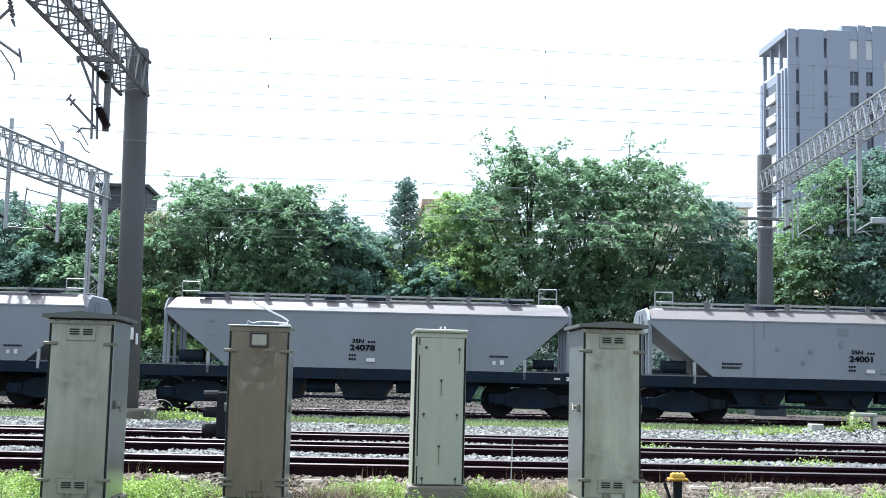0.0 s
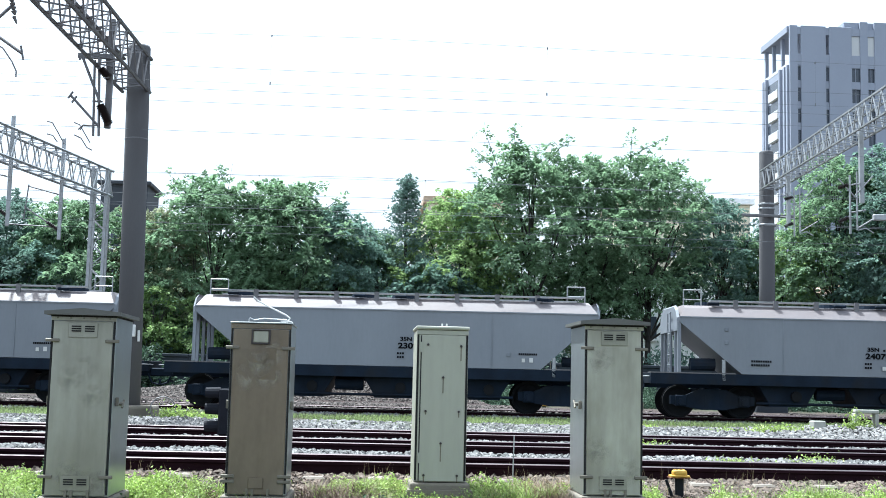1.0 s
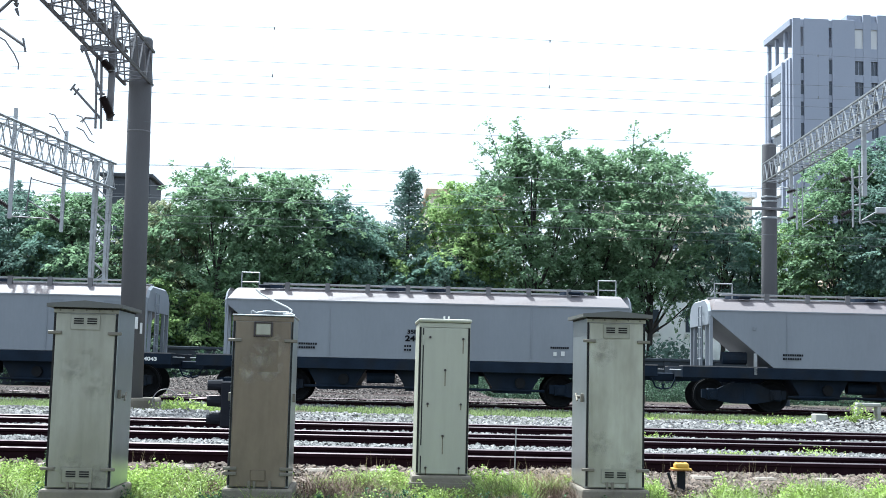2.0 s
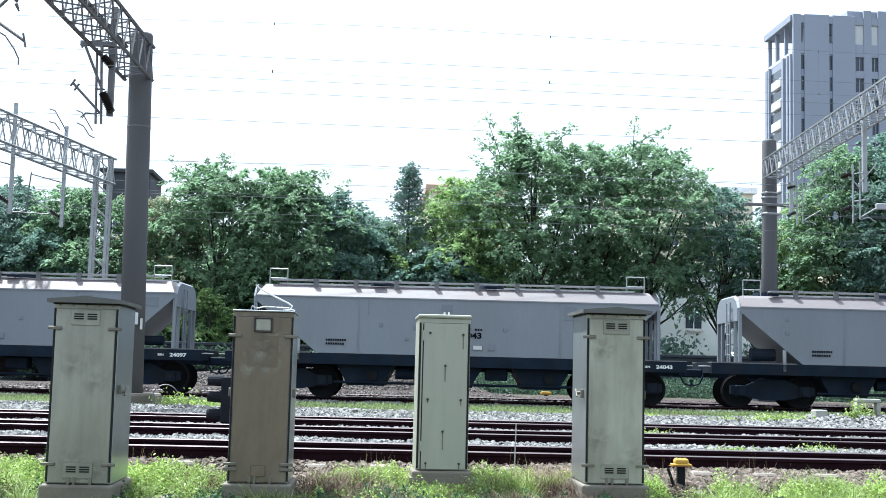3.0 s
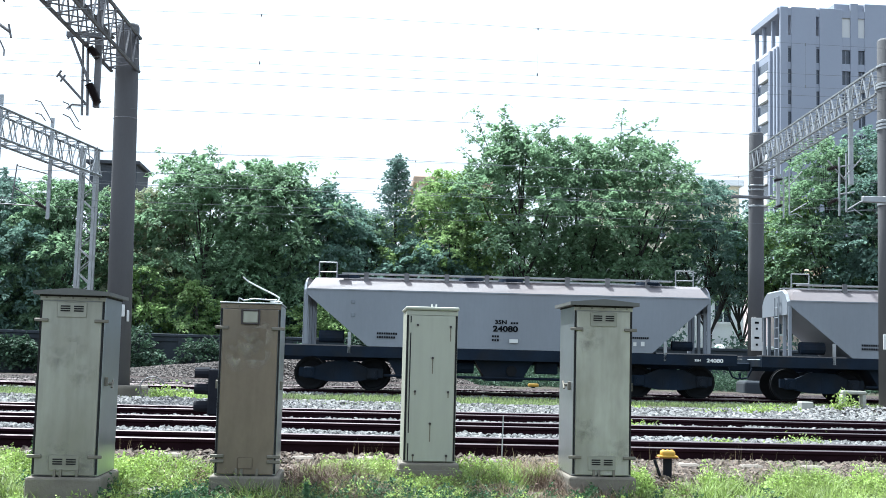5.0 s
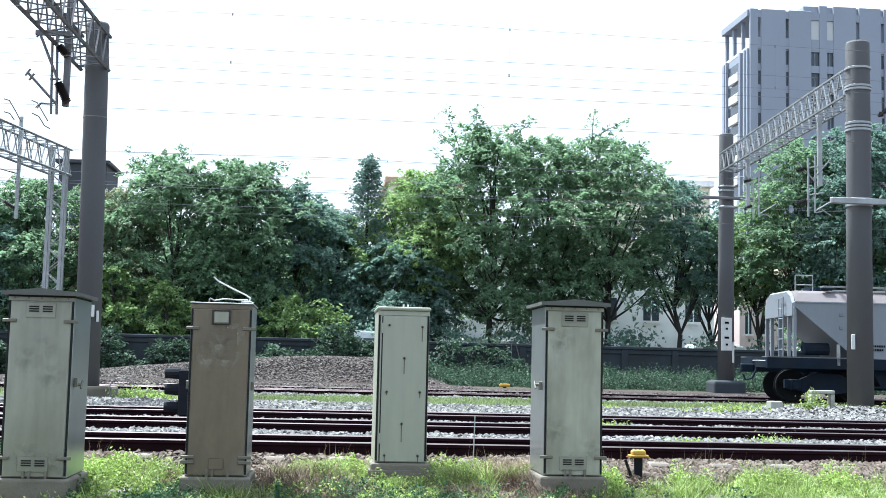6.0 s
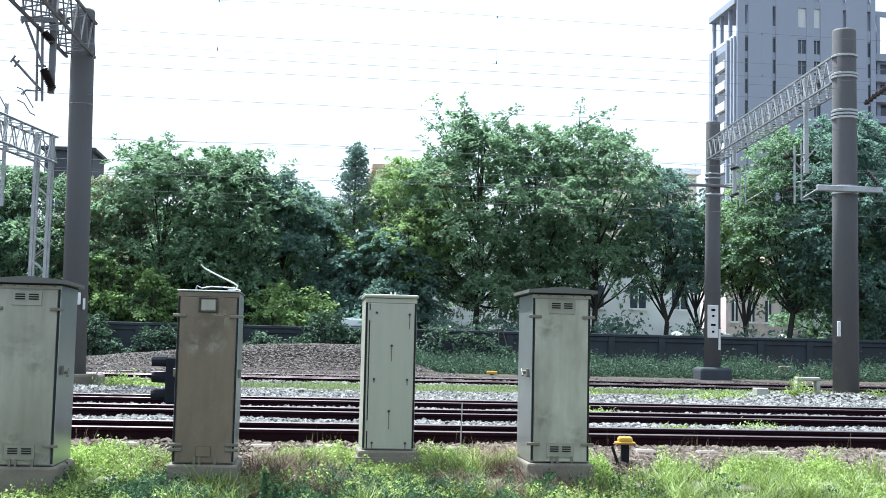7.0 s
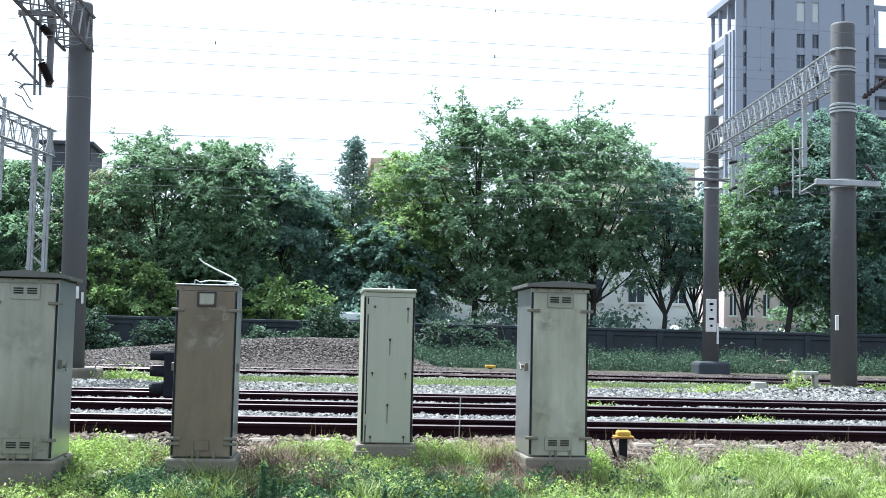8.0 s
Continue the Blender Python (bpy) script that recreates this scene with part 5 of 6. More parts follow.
def conifer(x, y, height, radius, base, leaf, seed, label):
    """Narrow blue-green tree with rising twigs round a straight stem."""
    rng = np.random.default_rng(seed)
    root = empty("tree", pose(x, y, float(gz(x, y))))
    tagged(root, label, "tree", "trees behind the wall")
    bm = tube(bmesh.new(), (0, 0, -0.2), (0, 0, height * 0.97), 0.16, 0.02, n=8)
    m = 420
    u = rng.uniform(0, 1, m) ** 0.8
    rr = radius * (1.0 - u) ** 0.95 * rng.uniform(0.2, 1.1, m)
    a = rng.uniform(0, 2 * np.pi, m)
    z = base + (height - base) * u * 0.97
    P = np.stack([rr * np.cos(a), rr * np.sin(a), z], 1)
    A = np.stack([np.cos(a), np.sin(a), rng.uniform(0.5, 1.3, m)], 1)
    N = np.stack([-0.4 * np.cos(a), -0.4 * np.sin(a), np.full(m, 1.0)], 1) + rng.normal(size=(m, 3)) * 0.5
    for k in range(0, m, 6):
        tube(bm, (0, 0, z[k] - rr[k] * 0.5), tuple(P[k]), 0.025, 0.008, n=4, caps=False)
    part("trunk", bm, M_BARK, root, "straight slender stem with rising twigs")
    v, f = spray_leaves(P, A, N, rng.uniform(0.45, 0.8, m), 22, 0.13, rng)
    soup("crown", v, f, leaf, root)


G, D, LT, CN = M_LEAF
OL = M_LEAF_OLIVE
# x, y, height, radius, crown base, leaf, label
TREES = [
    (-18.5, 50, 8.2, 3.4, 0.6, D, "broad dark green tree behind the boundary wall"),
    (-14.4, 50, 8.1, 3.2, 0.6, D, "broad dark green tree behind the boundary wall"),
    (-11.4, 49.5, 7.9, 2.6, 0.6, G, "bushy green tree behind the boundary wall"),
    (-8.6, 51, 7.8, 2.2, 0.6, OL, "olive-tinged bushy tree behind the boundary wall"),
    (-5.9, 50, 9.0, 2.9, 0.7, G, "broad round-headed green tree behind the wall"),
    (-3.2, 50.5, 9.0, 2.7, 0.7, G, "dense green tree behind the boundary wall"),
    (-1.1, 51, 8.1, 2.2, 0.6, D, "dense dark green tree behind the boundary wall"),
    (0.9, 53, 7.2, 1.9, 0.5, G, "lower green tree behind the boundary wall"),
    (4.3, 52, 9.2, 2.6, 3.2, LT, "light green tree behind the boundary wall"),
    (3.2, 50.5, 6.0, 2.2, 0.8, D, "low dark green tree behind the boundary wall"),
    (7.0, 51, 11.1, 2.9, 2.0, G, "tall spreading green tree behind the boundary wall"),
    (9.8, 51.5, 10.7, 2.8, 2.3, G, "dense green tree behind the boundary wall"),
    (12.2, 51, 10.8, 2.8, 3.4, G, "tall loose-crowned green tree behind the wall"),
    (15.4, 51.5, 9.1, 2.0, 3.4, D, "slim dark green tree behind the boundary wall"),
    (17.2, 52.5, 7.6, 1.5, 3.6, G, "thin-stemmed green tree behind the boundary wall"),
    (18.9, 51.0, 8.4, 1.5, 3.6, LT, "light green tree beside a concrete mast behind the wall"),
    (20.2, 49.5, 10.7, 2.7, 2.8, G, "green tree beside a concrete mast behind the wall"),
    (22.4, 48.5, 11.2, 3.0, 2.4, D, "large dark green tree behind the boundary wall"),
    (25.6, 50, 11.0, 3.1, 1.4, G, "large green tree behind the boundary wall"),
    (28.8, 50, 9.6, 3.2, 1.0, G, "green tree behind the boundary wall"),
    (33.0, 50, 9.4, 3.2, 0.8, D, "green tree behind the boundary wall"),
]
SHOOTS = {
    10: [(-1.2, 9.4, -2.0, 11.5), (-1.0, 9.2, -2.3, 10.6), (-1.4, 8.8, -2.4, 9.8), (-0.6, 10.2, -0.7, 11.7), (0.6, 10.0, 1.7, 11.3)],
    12: [(-0.9, 10.0, -0.8, 11.6), (-0.8, 10.6, 0.7, 11.5), (0.8, 9.6, 1.5, 10.5), (1.3, 8.7, 2.4, 9.6), (-2.0, 9.4, -2.5, 10.6)],
    4: [(-1.2, 8.0, -2.0, 8.9), (0.2, 8.4, -0.1, 9.4)], 5: [(0.6, 8.3, 1.5, 8.9), (1.4, 7.6, 2.2, 8.3)],
}
# x, height of the rear row
BACK = [(-20, 6.8), (-16.5, 7.0), (-12.8, 6.8), (-9.6, 6.6), (-6.6, 7.2), (-3.6, 7.0), (-0.6, 6.4), (2.2, 6.2), (25.4, 7.8), (28.2, 8.0), (31.0, 7.6)]
for k, (x, y, h, r, b, lf, lab) in enumerate(TREES):
    tree(x, y, h, r, b, lf, 40 + k, lab, sprays=int(56 * r * (h - b) ** 0.95 * (0.72 if 5 < x < 21 else 1.0)), shoots=SHOOTS.get(k, ()))
for k, (x, h) in enumerate(BACK):
    tree(x, 56.5, h, 2.6, 0.4, (G, D)[k % 2], 70 + k, "dense green tree in the rear row behind the wall", sprays=420, per=24, size=0.26)
conifer(1.85, 52, 9.7, 2.3, 2.4, CN, 90, "narrow blue-green conifer behind the boundary wall")
for k, (x, y, h, r, b) in enumerate([(-7.9, 47.6, 4.3, 0.9, 1.5), (-6.0, 47.4, 3.7, 0.85, 0.9), (-5.2, 47.8, 3.0, 0.8, 0.8), (-1.3, 47.6, 3.2, 1.0, 1.4), (0.2, 47.6, 2.9, 0.8, 1.2)]):
    tree(x, y, h, r, b, LT, 120 + k, "small light green sapling just behind the wall", sprays=75, per=30, size=0.17, lobes_n=7)


def undergrowth():
    rng = np.random.default_rng(12)
    P = []
    for _ in range(420):
        x, y = rng.uniform(-20, 34), rng.uniform(47.0, 53)
        if (13.5 < x < 20.6 and rng.uniform() < 0.7) or (5 < x < 12 and rng.uniform() < 0.35):
            continue
        r = rng.uniform(0.3, 0.8)
        n = int(130 * r)
        d = rng.normal(size=(n, 3)) * np.array([r, r, r * 0.7]) * 0.6
        P.append(np.array([x, y, rng.uniform(0.3, 2.1)]) + d)
    pts = np.concatenate(P)
    v, f = leaf_cards(pts, np.full(len(pts), 0.2), rng)
    tagged(soup("undergrowth", v, f, M_LEAF[1]), "dense dark green undergrowth beneath the trees", "undergrowth", kind="stuff")
    # fern-like bushes before the wall, thick beside the stone heap
    m = 1000
    x = rng.uniform(-13, 7.6, m)
    keep = (rng.uniform(0, 1, m) < np.where(x > 3.0, 0.35, 1.0)) & ((x < -7.0) | (x > -5.7) | (rng.uniform(0, 1, m) < 0.35))
    x = x[keep]
    top = 1.25 + 0.55 * np.sin(1.3 * x + 0.4) + 0.35 * np.sin(3.1 * x)
    P = np.stack([x, rng.uniform(44.8, 45.7, len(x)), 0.3 + rng.uniform(0, 1, len(x)) * np.clip(top, 0.4, 2.0)], 1)
    A = np.stack([rng.normal(0, 0.8, len(x)), rng.normal(-0.5, 0.4, len(x)), rng.normal(0.25, 0.3, len(x))], 1)
    N = np.array([0, -0.15, 1.0]) + rng.normal(size=(len(x), 3)) * 0.3
    v, f = spray_leaves(P, A, N, rng.uniform(0.4, 0.8, len(x)), 26, 0.15, rng)
    tagged(soup("wall_bushes", v, f, M_CREEPER), "green fern-like bushes hiding part of the wall, leaves coloured darker for tree shade", "bushes", kind="stuff")
    P = []
    for _ in range(1150):
        x = rng.uniform(3.6, 30)
        y = rng.uniform(41.0, 45.7)
        if 17.2 < x < 19.8 and (rng.uniform() < 0.6 or y > 44.6):
            continue
        r = rng.uniform(0.15, 0.4)
        n = int(230 * r)
        d = rng.normal(size=(n, 3)) * np.array([r, r * 0.6, r * 0.7]) * 0.7
        P.append(np.array([x, y, float(gz(x, y)) + rng.uniform(0.05, 0.72) * (0.3 + 0.7 * (y - 41.0) / 4.7)]) + d)
    pts = np.concatenate(P)
    v, f = leaf_cards(pts, rng.uniform(0.06, 0.12, len(pts)), rng)
    tagged(soup("wall_weeds", v, f, M_CREEPER), "low green weeds and creepers along the foot of the wall", "weeds", kind="stuff")


undergrowth()


def off_marker(pts):
    """Mask of the points that do not crowd the yellow-capped device."""
    return (np.abs(pts[:, 0] - 2.97) > 0.24) | (pts[:, 1] < 10.6)


def grass_field():
    rng = np.random.default_rng(21)
    # verge grass: patches with bare earth between
    n = 52000
    y = rng.uniform(8.2, 11.6, n)
    x = rng.uniform(-0.36, 0.62, n) * y - 0.3
    patch = np.sin(2.1 * x + 0.7) * np.cos(2.9 * y + 0.5 * x) + 0.7 * np.sin(5.3 * x - 2.1 * y) + 0.25 * rng.normal(size=n) + 0.5 * smoothstep(2.4, 3.2, x)
    keep = (patch > 0.05 + 0.95 * (1 - smoothstep(2.2, 2.9, x))) & ((np.abs(y - 10.42) > 0.13) | (np.sin(2.7 * x) > 0.6)) & (y < 11.2 + 0.2 * np.sin(3 * x)) & ((y < 10.85) | (x < 3.0))
    pts = np.stack([x, y, gz(x, y) - 0.01], 1)[keep]
    h = 0.035 + 0.045 * np.clip(patch[keep], 0, 1.6)
    v, f = blades(pts, h, np.full(len(pts), 0.0038), rng, 1.1)
    tagged(soup("verge_grass", v, f, M_GRASS), "bright green lush verge grass around the cabinets", "grass", kind="stuff")
    # taller tufts
    P, H = [], []
    for _ in range(230):
        cx, cy = rng.uniform(-3.2, 6.2), rng.uniform(9.2, 11.15)
        if abs(cy - 10.42) < 0.17 or (cx < 2.4 and rng.uniform() < 0.55):
            continue
        m = int(rng.uniform(25, 80))
        q = rng.normal(size=(m, 2)) * rng.uniform(0.02, 0.06)
        P.append(np.stack([cx + q[:, 0], cy + q[:, 1], gz(cx + q[:, 0], cy + q[:, 1]) - 0.01], 1))
        H.append(np.full(m, rng.uniform(0.1, 0.2)))
    pts = np.concatenate(P)
    k = off_marker(pts)
    pts = pts[k]
    v, f = blades(pts, np.concatenate(H)[k], np.full(len(pts), 0.0036), rng, 1.2)
    tagged(soup("grass_tufts", v, f, M_GRASS), "taller bright green grass tufts on the verge", "grass", kind="stuff")
    P, H = [], []
    for _ in range(70):
        cx, cy = (rng.uniform(2.5, 6.0), rng.uniform(9.2, 11.0)) if rng.uniform() < 0.6 else (rng.uniform(-3.2, 2.4), rng.uniform(9.3, 11.0))
        m = int(rng.uniform(110, 190))
        q = rng.normal(size=(m, 2)) * rng.uniform(0.03, 0.075)
        P.append(np.stack([cx + q[:, 0], cy + q[:, 1], gz(cx + q[:, 0], cy + q[:, 1]) - 0.01], 1))
        H.append(np.full(m, rng.uniform(0.12, 0.2)))
    pts = np.concatenate(P)
    k = off_marker(pts)
    pts = pts[k]
    v, f = blades(pts, np.concatenate(H)[k], np.full(len(pts), 0.0045), rng, 1.4)
    tagged(soup("grass_clumps", v, f, M_GRASS), "arching bright green grass clumps on the verge", "grass", kind="stuff")
    # dry tufts
    P, H = [], []
    spots = [(1.75, 11.1, 0.28, 0.17), (1.5, 10.8, 0.25, 0.14), (-0.1, 11.1, 0.25, 0.13), (0.3, 11.0, 0.2, 0.14), (1.9, 10.0, 0.2, 0.14), (-0.35, 10.0, 0.2, 0.12), (1.2, 10.3, 0.3, 0.12), (4.8, 10.9, 0.4, 0.07), (-1.4, 10.9, 0.5, 0.08), (2.0, 11.3, 0.2, 0.13), (0.5, 10.4, 0.3, 0.1), (2.3, 9.95, 0.25, 0.12)]
    for cx, cy, s, hh in spots:
        m = int((480 if cx > 1.4 else 170) * s / 0.25)
        q = rng.normal(size=(m, 2)) * s * np.array([0.7, 0.3])
        P.append(np.stack([cx + q[:, 0], cy + q[:, 1], gz(cx + q[:, 0], cy + q[:, 1]) - 0.01], 1))
        H.append(np.full(m, hh))
    pts = np.concatenate(P)
    v, f = blades(pts, np.concatenate(H), 0.0022 * rng.uniform(0.5, 1.8, len(pts)), rng, 1.5)
    tagged(soup("dry_grass", v, f, M_GRASS_DRY), "straw-coloured dry grass tufts on the verge", "grass", kind="stuff")
    # low leafy mounds, light and dark
    for name, mt, cnt, lsz, lab in (("weed_mounds", M_WEED, 1000, 0.027, "low leafy light green weeds on the verge"), ("ivy_mounds", M_IVY, 330, 0.03, "dark green creeping ivy on the verge")):
        P, N = [], []
        for _ in range(cnt):
            cx, cy = rng.uniform(-3.3, 6.2), rng.uniform(8.9, 11.1)
            if name == "ivy_mounds":
                cx, cy = rng.normal(0.5, 1.2), rng.uniform(9.3, 10.3)
            elif abs(cy - 10.42) < 0.15:
                cy = rng.uniform(10.6, 11.1)
            if name == "weed_mounds" and math.sin(2.9 * cx + 0.5) + math.cos(3.7 * cy + 1.3 * cx) < -0.15:
                continue
            s, hh = rng.uniform(0.06, 0.16), rng.uniform(0.05, 0.24)
            m = int(1250 * s)
            q = rng.normal(size=(m, 2)) * np.array([s, s * 0.7]) * 0.8
            dome = np.exp(-(q[:, 0] ** 2 + q[:, 1] ** 2) / (s * s)) * hh
            P.append(np.stack([cx + q[:, 0], cy + q[:, 1], gz(cx + q[:, 0], cy + q[:, 1]) + dome * rng.uniform(0.3, 1.1, m) + 0.01], 1))
        pts = np.concatenate(P)
        pts = pts[off_marker(pts)]
        v, f = leaf_cards(pts, np.full(len(pts), lsz), rng, 0.8, 0.6)
        tagged(soup(name, v, f, mt), lab, "weeds", kind="stuff")
    # bright low weeds along the shoulder, behind the cabinets
    P = []
    for _ in range(900):
        cx, cy = rng.uniform(-3.2, 2.7), rng.uniform(10.55, 11.5)
        if np.sin(2.2 * cx + 0.6) + 0.6 * np.sin(5.3 * cx) < -0.45:
            continue
        sz, hh = rng.uniform(0.05, 0.14), rng.uniform(0.04, 0.16)
        k = int(1000 * sz)
        q = rng.normal(size=(k, 2)) * np.array([sz, sz * 0.6]) * 0.8
        dome = np.exp(-(q[:, 0] ** 2 + q[:, 1] ** 2) / (sz * sz)) * hh
        P.append(np.stack([cx + q[:, 0], cy + q[:, 1], gz(cx + q[:, 0], cy + q[:, 1]) + dome * rng.uniform(0.3, 1.1, k) + 0.01], 1))
    pts = np.concatenate(P)
    v, f = leaf_cards(pts, np.full(len(pts), 0.025), rng, 0.9, 0.6)
    tagged(soup("shoulder_weeds", v, f, M_WEED), "bright green low weeds along the track shoulder", "weeds", kind="stuff")
    # dry leaf litter and broken stalks on the soil
    m = 16000
    x, y = rng.uniform(-3.2, 3.0, m), rng.uniform(9.0, 11.0, m)
    keep = np.sin(2.7 * x + 1.0) * np.cos(3.3 * y) + 0.5 * np.sin(6.1 * x + 2.0 * y) > -0.1
    pts = np.stack([x, y, gz(x, y) + rng.uniform(0.005, 0.11, m)], 1)[keep]
    v, f = leaf_cards(pts, np.full(len(pts), 0.045), rng, 0.6, 0.22)
    tagged(soup("leaf_litter", v, f, M_STEM), "dry brown leaf litter and broken stalks", "litter", kind="stuff")
    # dead stems, thick in front of the cabinets
    m = 14000
    x = np.concatenate([rng.normal(0.05, 0.35, m // 2), rng.normal(1.55, 0.4, m // 2)])
    y = rng.uniform(9.6, 10.95, m)
    k = (np.sin(3.1 * x + 2.0) + np.cos(6.1 * x + 3 * y)) > 0.2
    pts = np.stack([x, y, gz(x, y)], 1)[k]
    v, f = blades(pts, np.full(len(pts), 0.17), np.full(len(pts), 0.0024), rng, 1.4)
    tagged(soup("dead_stems", v, f, M_STEM), "thin reddish-brown dead weed stems", "weeds", kind="stuff")
    m = 700
    x, y = rng.uniform(-3, 6, m), rng.uniform(10.9, 11.9, m)
    pts = np.stack([x, y, gz(x, y)], 1)[np.sin(2.3 * x) + np.sin(5.1 * x) > 0.1]
    v, f = blades(pts, np.full(len(pts), 0.16), np.full(len(pts), 0.0014), rng, 0.5)
    tagged(soup("seed_stalks", v, f, M_GRASS_DRY), "thin pale seed stalks beside the rail", "weeds", kind="stuff")
    # grass strip between the near tracks and the train's track
    m = 64000
    y = rng.uniform(22.2, 32.0, m)
    x = rng.uniform(-0.34, 0.58, m) * y
    g = np.sin(0.7 * x) + np.cos(1.3 * y + 0.6 * x) + 0.4 * rng.normal(size=m) + 0.9 * smoothstep(25.5, 29.5, y) - 0.3 * smoothstep(5, 12, x) - 1.6 * smoothstep(2.5, 6.5, x) * smoothstep(26.2, 25.0, y)
    k = g > 0.2
    pts = np.stack([x, y, gz(x, y)], 1)[k]
    v, f = blades(pts, np.full(len(pts), 0.085), np.full(len(pts), 0.007), rng, 0.9)
    tagged(soup("strip_grass", v, f, M_GRASS_STRIP), "patchy green grass strip between the tracks", "grass", kind="stuff")
    # weeds in clumps near the rails
    P = []
    for cx, cy, s, hh in [(8.3, 24.5, 0.5, 0.15), (8.9, 25.2, 0.5, 0.2), (10.8, 25.9, 0.25, 0.4), (7.4, 24.3, 0.4, 0.12), (-3.8, 25.8, 0.35, 0.35), (-3.2, 26.0, 0.5, 0.2), (4.5, 14.5, 0.22, 0.1), (4.3, 18.0, 0.3, 0.12), (5.6, 14.7, 0.3, 0.12), (-2.6, 11.3, 0.13, 0.22), (12.9, 26.0, 0.4, 0.2), (4.0, 11.0, 0.15, 0.2), (6.0, 26.5, 0.5, 0.15)]:
        m = int(1400 * s)
        q = rng.normal(size=(m, 3)) * np.array([s * 0.6, s * 0.4, hh * 0.4])
        P.append(np.stack([cx + q[:, 0], cy + q[:, 1], gz(cx + q[:, 0], cy + q[:, 1]) + np.abs(q[:, 2])], 1))
    pts = np.concatenate(P)
    v, f = leaf_cards(pts, np.where(pts[:, 1] < 20, 0.035, 0.07), rng, 0.8, 0.5)
    tagged(soup("track_weeds", v, f, M_WEED), "scattered green weeds growing in the ballast", "weeds", kind="stuff")


grass_field()


def tall_weed(x, y, height, seed):
    """Upright feathery weed: a stem with whorls of narrow leaves."""
    rng = np.random.default_rng(seed)
    root = empty("tall_weed", pose(x, y, float(gz(x, y))))
    tagged(root, "upright feathery dark green weed in the verge", "weed", "tall verge weeds")
    part("stem", T((0, 0, -0.02), (0.01, 0, height), 0.006, 0.003, n=5), M_IVY, root)
    n = int(1400 * height)
    z = rng.uniform(0.12, 1, n) * height
    a = rng.uniform(0, 2 * np.pi, n)
    r = 0.06 * (1.15 - z / height) * rng.uniform(0.2, 1, n)
    pts = np.stack([r * np.cos(a), r * np.sin(a), z], 1)
    v, f = leaf_cards(pts, np.full(n, 0.05), rng, 0.2, 0.16)
    soup("leaves", v, f, M_IVY, root)


for x, y, h, sd in ((-0.28, 9.25, 0.36, 1), (-0.2, 9.35, 0.24, 2), (0.62, 9.1, 0.2, 3), (-2.75, 11.2, 0.3, 4)):
    tall_weed(x, y, h, sd)

# ---- buildings beyond ----
def tower():
    root = empty("apartment_tower", pose(66.95, 185, 0))
    tagged(root, "tall apartment tower with pale balconies, distance haze put into its blue-grey walls", "building")
    W, DEP, FL, ROOF, TOP = 23.2, 13.0, 3.43, 52.4, 58.8
    part("wall", B(0, 0.6, 0, W, DEP, ROOF, bevel=0.04), M_TOWER, root)
    # front skin in vertical strips with the slot columns left open between them
    cols = [(1.25, 1.8), (5.85, 6.4), (10.1, 11.5), (12.75, 13.85), (17.65, 18.2), (21.8, 22.35)]
    x0 = 0.0
    for a, b in cols + [(W, W)]:
        part("front_strip", B(x0, 0, 0, a, 0.598, TOP if x0 < 9 else TOP + 1.0, bevel=0.04), M_TOWER, root)
        x0 = b
    for a, b in cols:
        wide = b - a > 0.8
        for k in range(15):
            z = 49.9 - k * FL
            part("window", B(a + 0.002, 0.4, z, b - 0.002, 0.597, z + 2.25), M_TOWER_GLASS, root)
            sp = part("spandrel", B(a + 0.002, 0.12 if wide else 0.25, z + 2.252, b - 0.002, 0.597, z + FL - 0.002), M_TOWER, root)
            if wide:
                part("mullion", B((a + b) / 2 - 0.05, 0.3, z, (a + b) / 2 + 0.05, 0.398, z + 2.25), M_TOWER, sp)
    # open top storey: slots against the sky, roof frame over the corner terrace
    for a, b in cols:
        part("spandrel", B(a + 0.002, 0.1, ROOF, b - 0.002, 0.597, 54.2), M_TOWER, root)
        part("lintel", B(a + 0.002, 0.1, 57.4, b - 0.002, 0.597, TOP - 0.2), M_TOWER, root)
    for a, b in cols[2:4]:
        part("infill_panel", B(a + 0.002, 0.3, 54.202, b - 0.002, 0.5, 57.398), M_TOWER_PALE, root, "pale panel in the top storey")
    part("roof_slab", B(-0.3, 0.602, 57.7, 9.0, DEP + 0.4, TOP, bevel=0.05), M_TOWER, root, "open roof frame slab over the corner terrace")
    for xx, yy in ((0.2, 4.4), (0.2, 8.6), (0.2, DEP - 0.7), (8.0, DEP - 0.7)):
        part("terrace_post", B(xx, yy, ROOF, xx + 0.55, yy + 0.55, 57.698), M_TOWER, root)
    part("parapet", B(-0.02, 0.602, ROOF + 0.002, 0.15, DEP, ROOF + 0.5), M_TOWER_PALE, root)
    part("stair_core", B(9.05, 0.602, ROOF + 0.002, W, DEP - 2, TOP + 1.0, bevel=0.04), M_TOWER, root)
    # side with fins and balconies
    for y0, y1, out in ((0.65, 1.3, 0.3), (2.0, 2.7, 0.3), (3.6, 4.2, 0.5), (10.4, 10.9, 0.5), (12.0, 12.9, 0.3)):
        part("fin", B(-out, y0, 0, -0.002, y1, ROOF), M_TOWER, root)
    for k in range(15):
        z = 49.0 - k * FL
        b = part("balcony", B(-0.55, 4.5, z - 1.0, -0.002, 9.0, z + 0.45, bevel=0.04), M_TOWER_PALE, root, "pale balcony parapet")
        part("recess", B(-0.08, 4.3, z + 0.5, -0.004, 10.3, z + 2.2), M_TOWER_GLASS, b)
        part("narrow_window", B(-0.06, 1.4, z, -0.003, 1.9, z + 2.2), M_TOWER_GLASS, root)
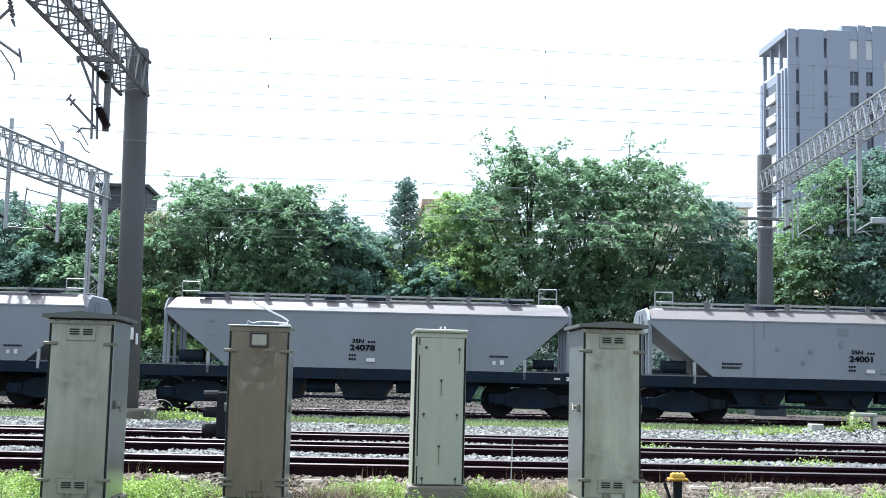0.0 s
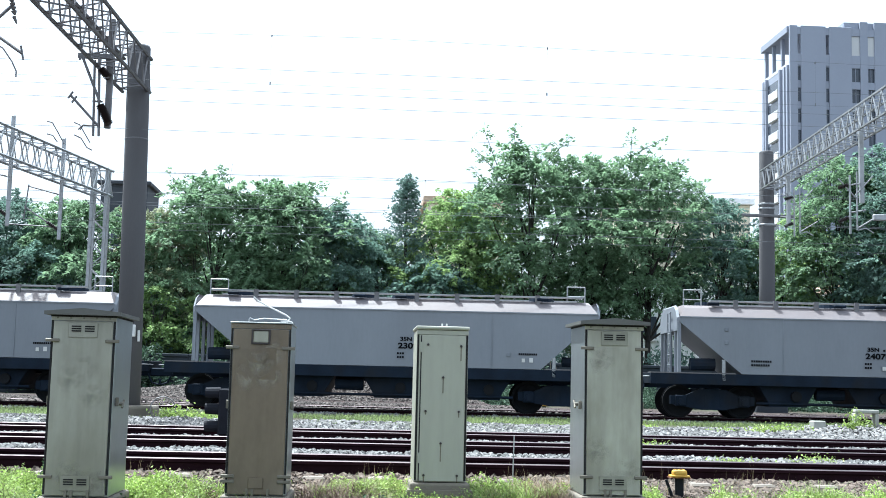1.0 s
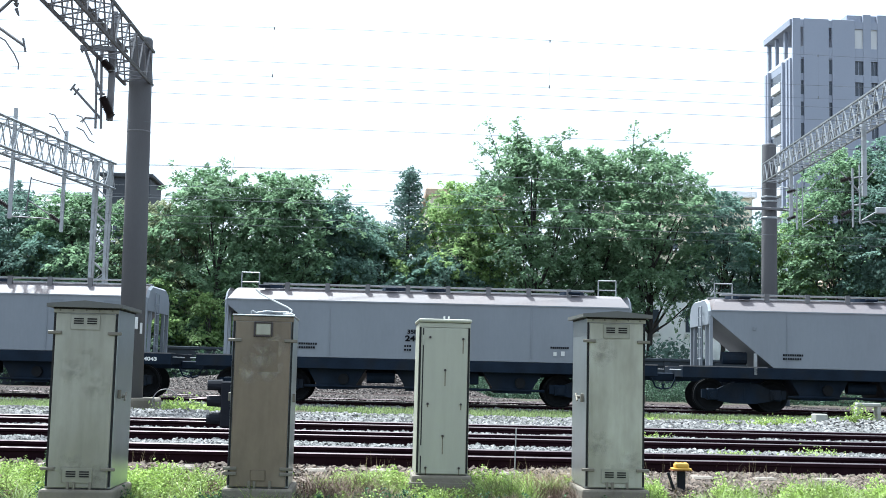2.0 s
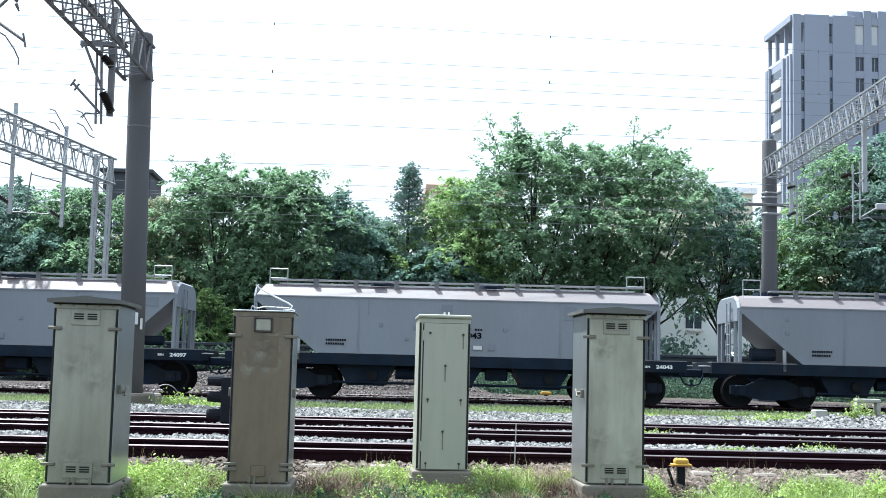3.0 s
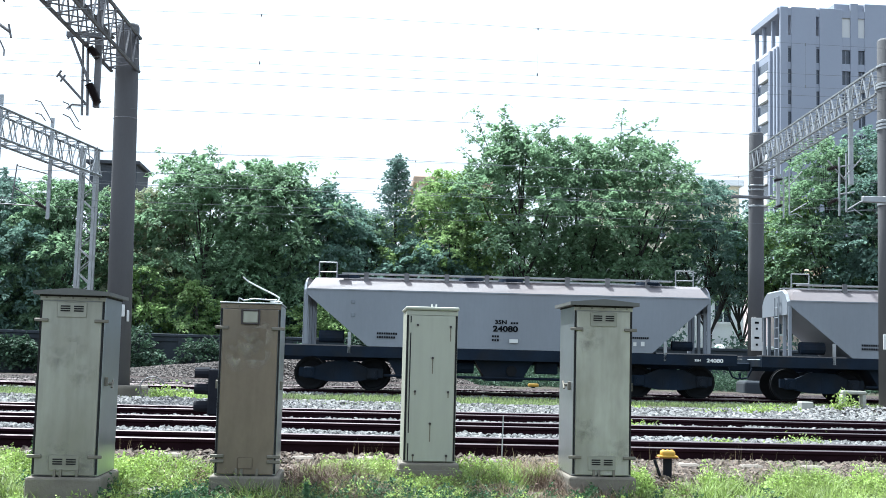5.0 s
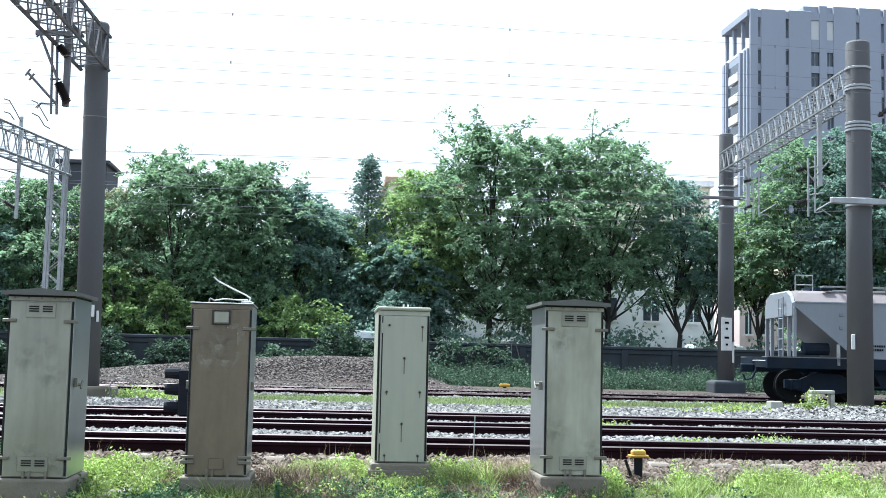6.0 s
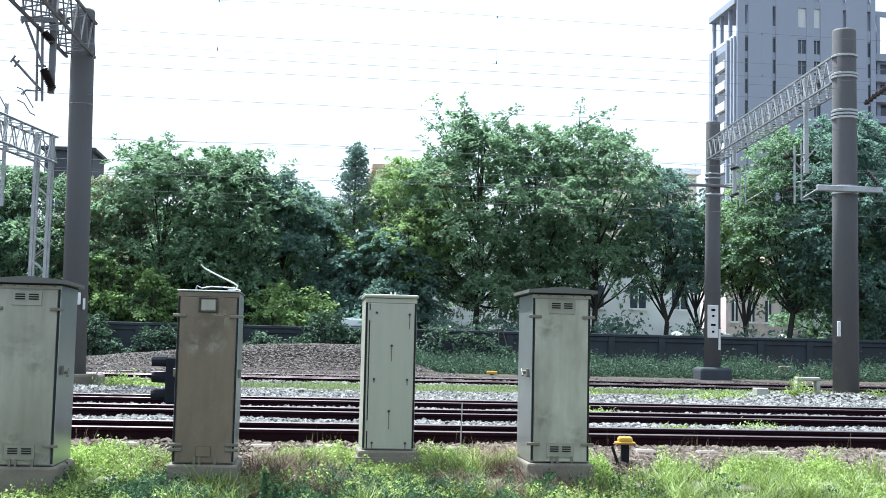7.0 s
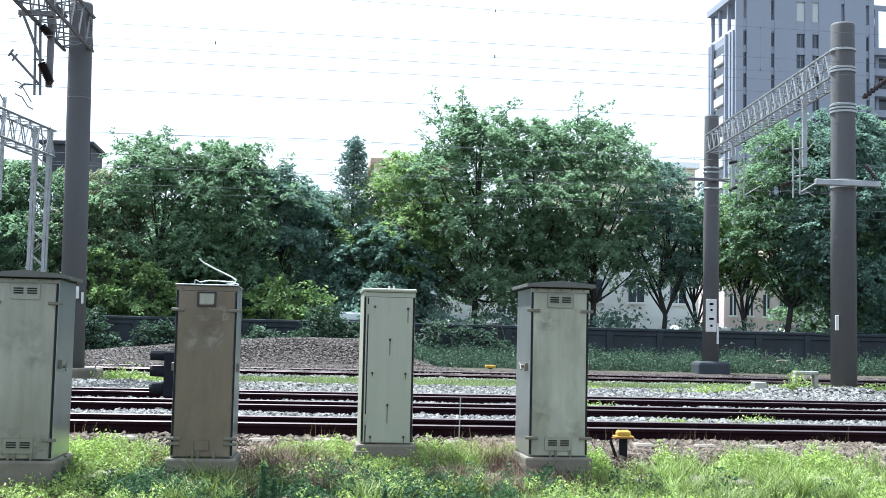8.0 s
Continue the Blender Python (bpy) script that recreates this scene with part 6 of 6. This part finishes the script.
    # set-back wing with open balconies
    part("wing_wall", B(W + 0.002, 3.5, 0, 38, DEP + 4, 51.0, bevel=0.04), M_TOWER, root)
    for xx in (24.6, 27.4, 31.5, 37.2):
        part("wing_post", B(xx, 2.6, 0, xx + 0.6, 3.3, 57.5), M_TOWER, root)
    for k in range(15):
        z = 51.0 - k * FL
        part("wing_balcony", B(W + 0.01, 1.4, z - 1.3, 38, 2.598, z - 0.1, bevel=0.03), M_TOWER, root)
        part("recess", B(24.0, 3.42, z - 3.0, 37, 3.498, z - 1.35), M_TOWER_GLASS, root)
    part("wing_beam", B(W + 0.01, 2.6, 57.502, 38, 3.3, 58.3), M_TOWER, root)


tower()


def house(x, y, w, d, h, wall, roofm, label, cols=0, rows_=0, roof=0.4, ww=1.0, sill_z=1.0):
    root = empty("house", pose(x, y, 0))
    tagged(root, label, "building")
    part("wall", B(0, 0, -0.2, w, d, h, bevel=0.03), wall, root)
    part("roof", B(-0.25, -0.3, h + 0.005, w + 0.25, d + 0.3, h + roof, bevel=0.05), roofm, root)
    for i in range(cols):
        for j in range(rows_):
            xx = (i + 0.5) * w / cols - ww / 2
            zz = sill_z + j * 3.0
            win = part("window", B(xx, -0.04, zz, xx + ww, 0.1, zz + 1.1), M_TOWER_GLASS, root)
            part("frame", B(xx + ww / 2 - 0.03, -0.07, zz, xx + ww / 2 + 0.03, -0.041, zz + 1.1), M_HOUSE, win)
            part("sill", B(xx - 0.08, -0.14, zz - 0.1, xx + ww + 0.08, -0.001, zz - 0.005), M_HOUSE, win)


house(4.6, 60, 15.2, 8, 6.0, M_HOUSE, M_HOUSE, "long white rendered house half hidden by trees", 7, 1, 0.3, 0.8, sill_z=3.2)
house(21.5, 61, 3.6, 8, 5.2, M_HOUSE_PINK, M_HOUSE, "pinkish house with narrow windows behind trees", 4, 1, 0.3, 0.32, sill_z=2.7)
house(25.9, 62, 9, 8, 6.2, M_HOUSE, M_ROOF_ORANGE, "white house with an orange roof behind trees", 4, 2)
house(4.2, 80, 5.2, 10, 12.6, M_HOUSE_OCHRE, M_ROOF_ORANGE, "ochre building with an orange roof edge beyond the trees", 3, 4, 0.5)
house(18.0, 84, 9.4, 10, 13.8, M_HOUSE_OCHRE, M_HOUSE, "pale ochre building beyond the trees", 4, 4, 0.5)
house(-19.3, 90, 3.4, 5, 14.7, M_HOUSE_GREY, M_HOUSE_GREY, "dark grey building block rising over the trees", 2, 4, 0.3)
house(-30, 66, 12, 8, 6.5, M_HOUSE, M_HOUSE, "white building glimpsed between trees", 4, 2)
for cx in (2.7, 8.4, 19.5, 25.0):
    van = empty("parked_car", pose(cx, 48.3 if cx < 5 else 57.5, 0.02))
    tagged(van, "white parked car behind the boundary wall", "car", "parked cars")
    bm = prism(bmesh.new(), [(-2.1, 0.35), (2.1, 0.35), (2.15, 0.9), (1.2, 1.05), (0.7, 1.95), (-1.7, 2.0), (-2.15, 1.1)], -0.85, 0.85)
    bmesh.ops.recalc_face_normals(bm, faces=bm.faces)
    bmesh.ops.bevel(bm, geom=list(bm.edges), offset=0.06, segments=2, affect="EDGES")
    part("body", bm, M_HOUSE, van)
    for wx in (-1.35, 1.35):
        for wy in (-0.86, 0.7):
            part("wheel", T((wx, wy, 0.32), (wx, wy + 0.16, 0.32), 0.32, n=14), M_BLACK, van)
    part("window", B(-1.4, -0.87, 1.15, 0.55, -0.84, 1.7, bevel=0.02), M_TOWER_GLASS, van)


# ---- motion ----
def motions():
    for w, dx in WAGONS:
        walk(w, [(t, on_track(x + dx)) for t, x in X_REAR])
        for b in w.children:
            if b.name.startswith("bogie"):
                for s in b.children:
                    if s.name.startswith("wheelset"):
                        at = s.location.copy()
                        walk(s, [(k / 30, pose(at.x, at.y, at.z, 0, math.degrees(13.72 * k / 30 / 0.43) % 360, 0)) for k in range(241)])


motions()
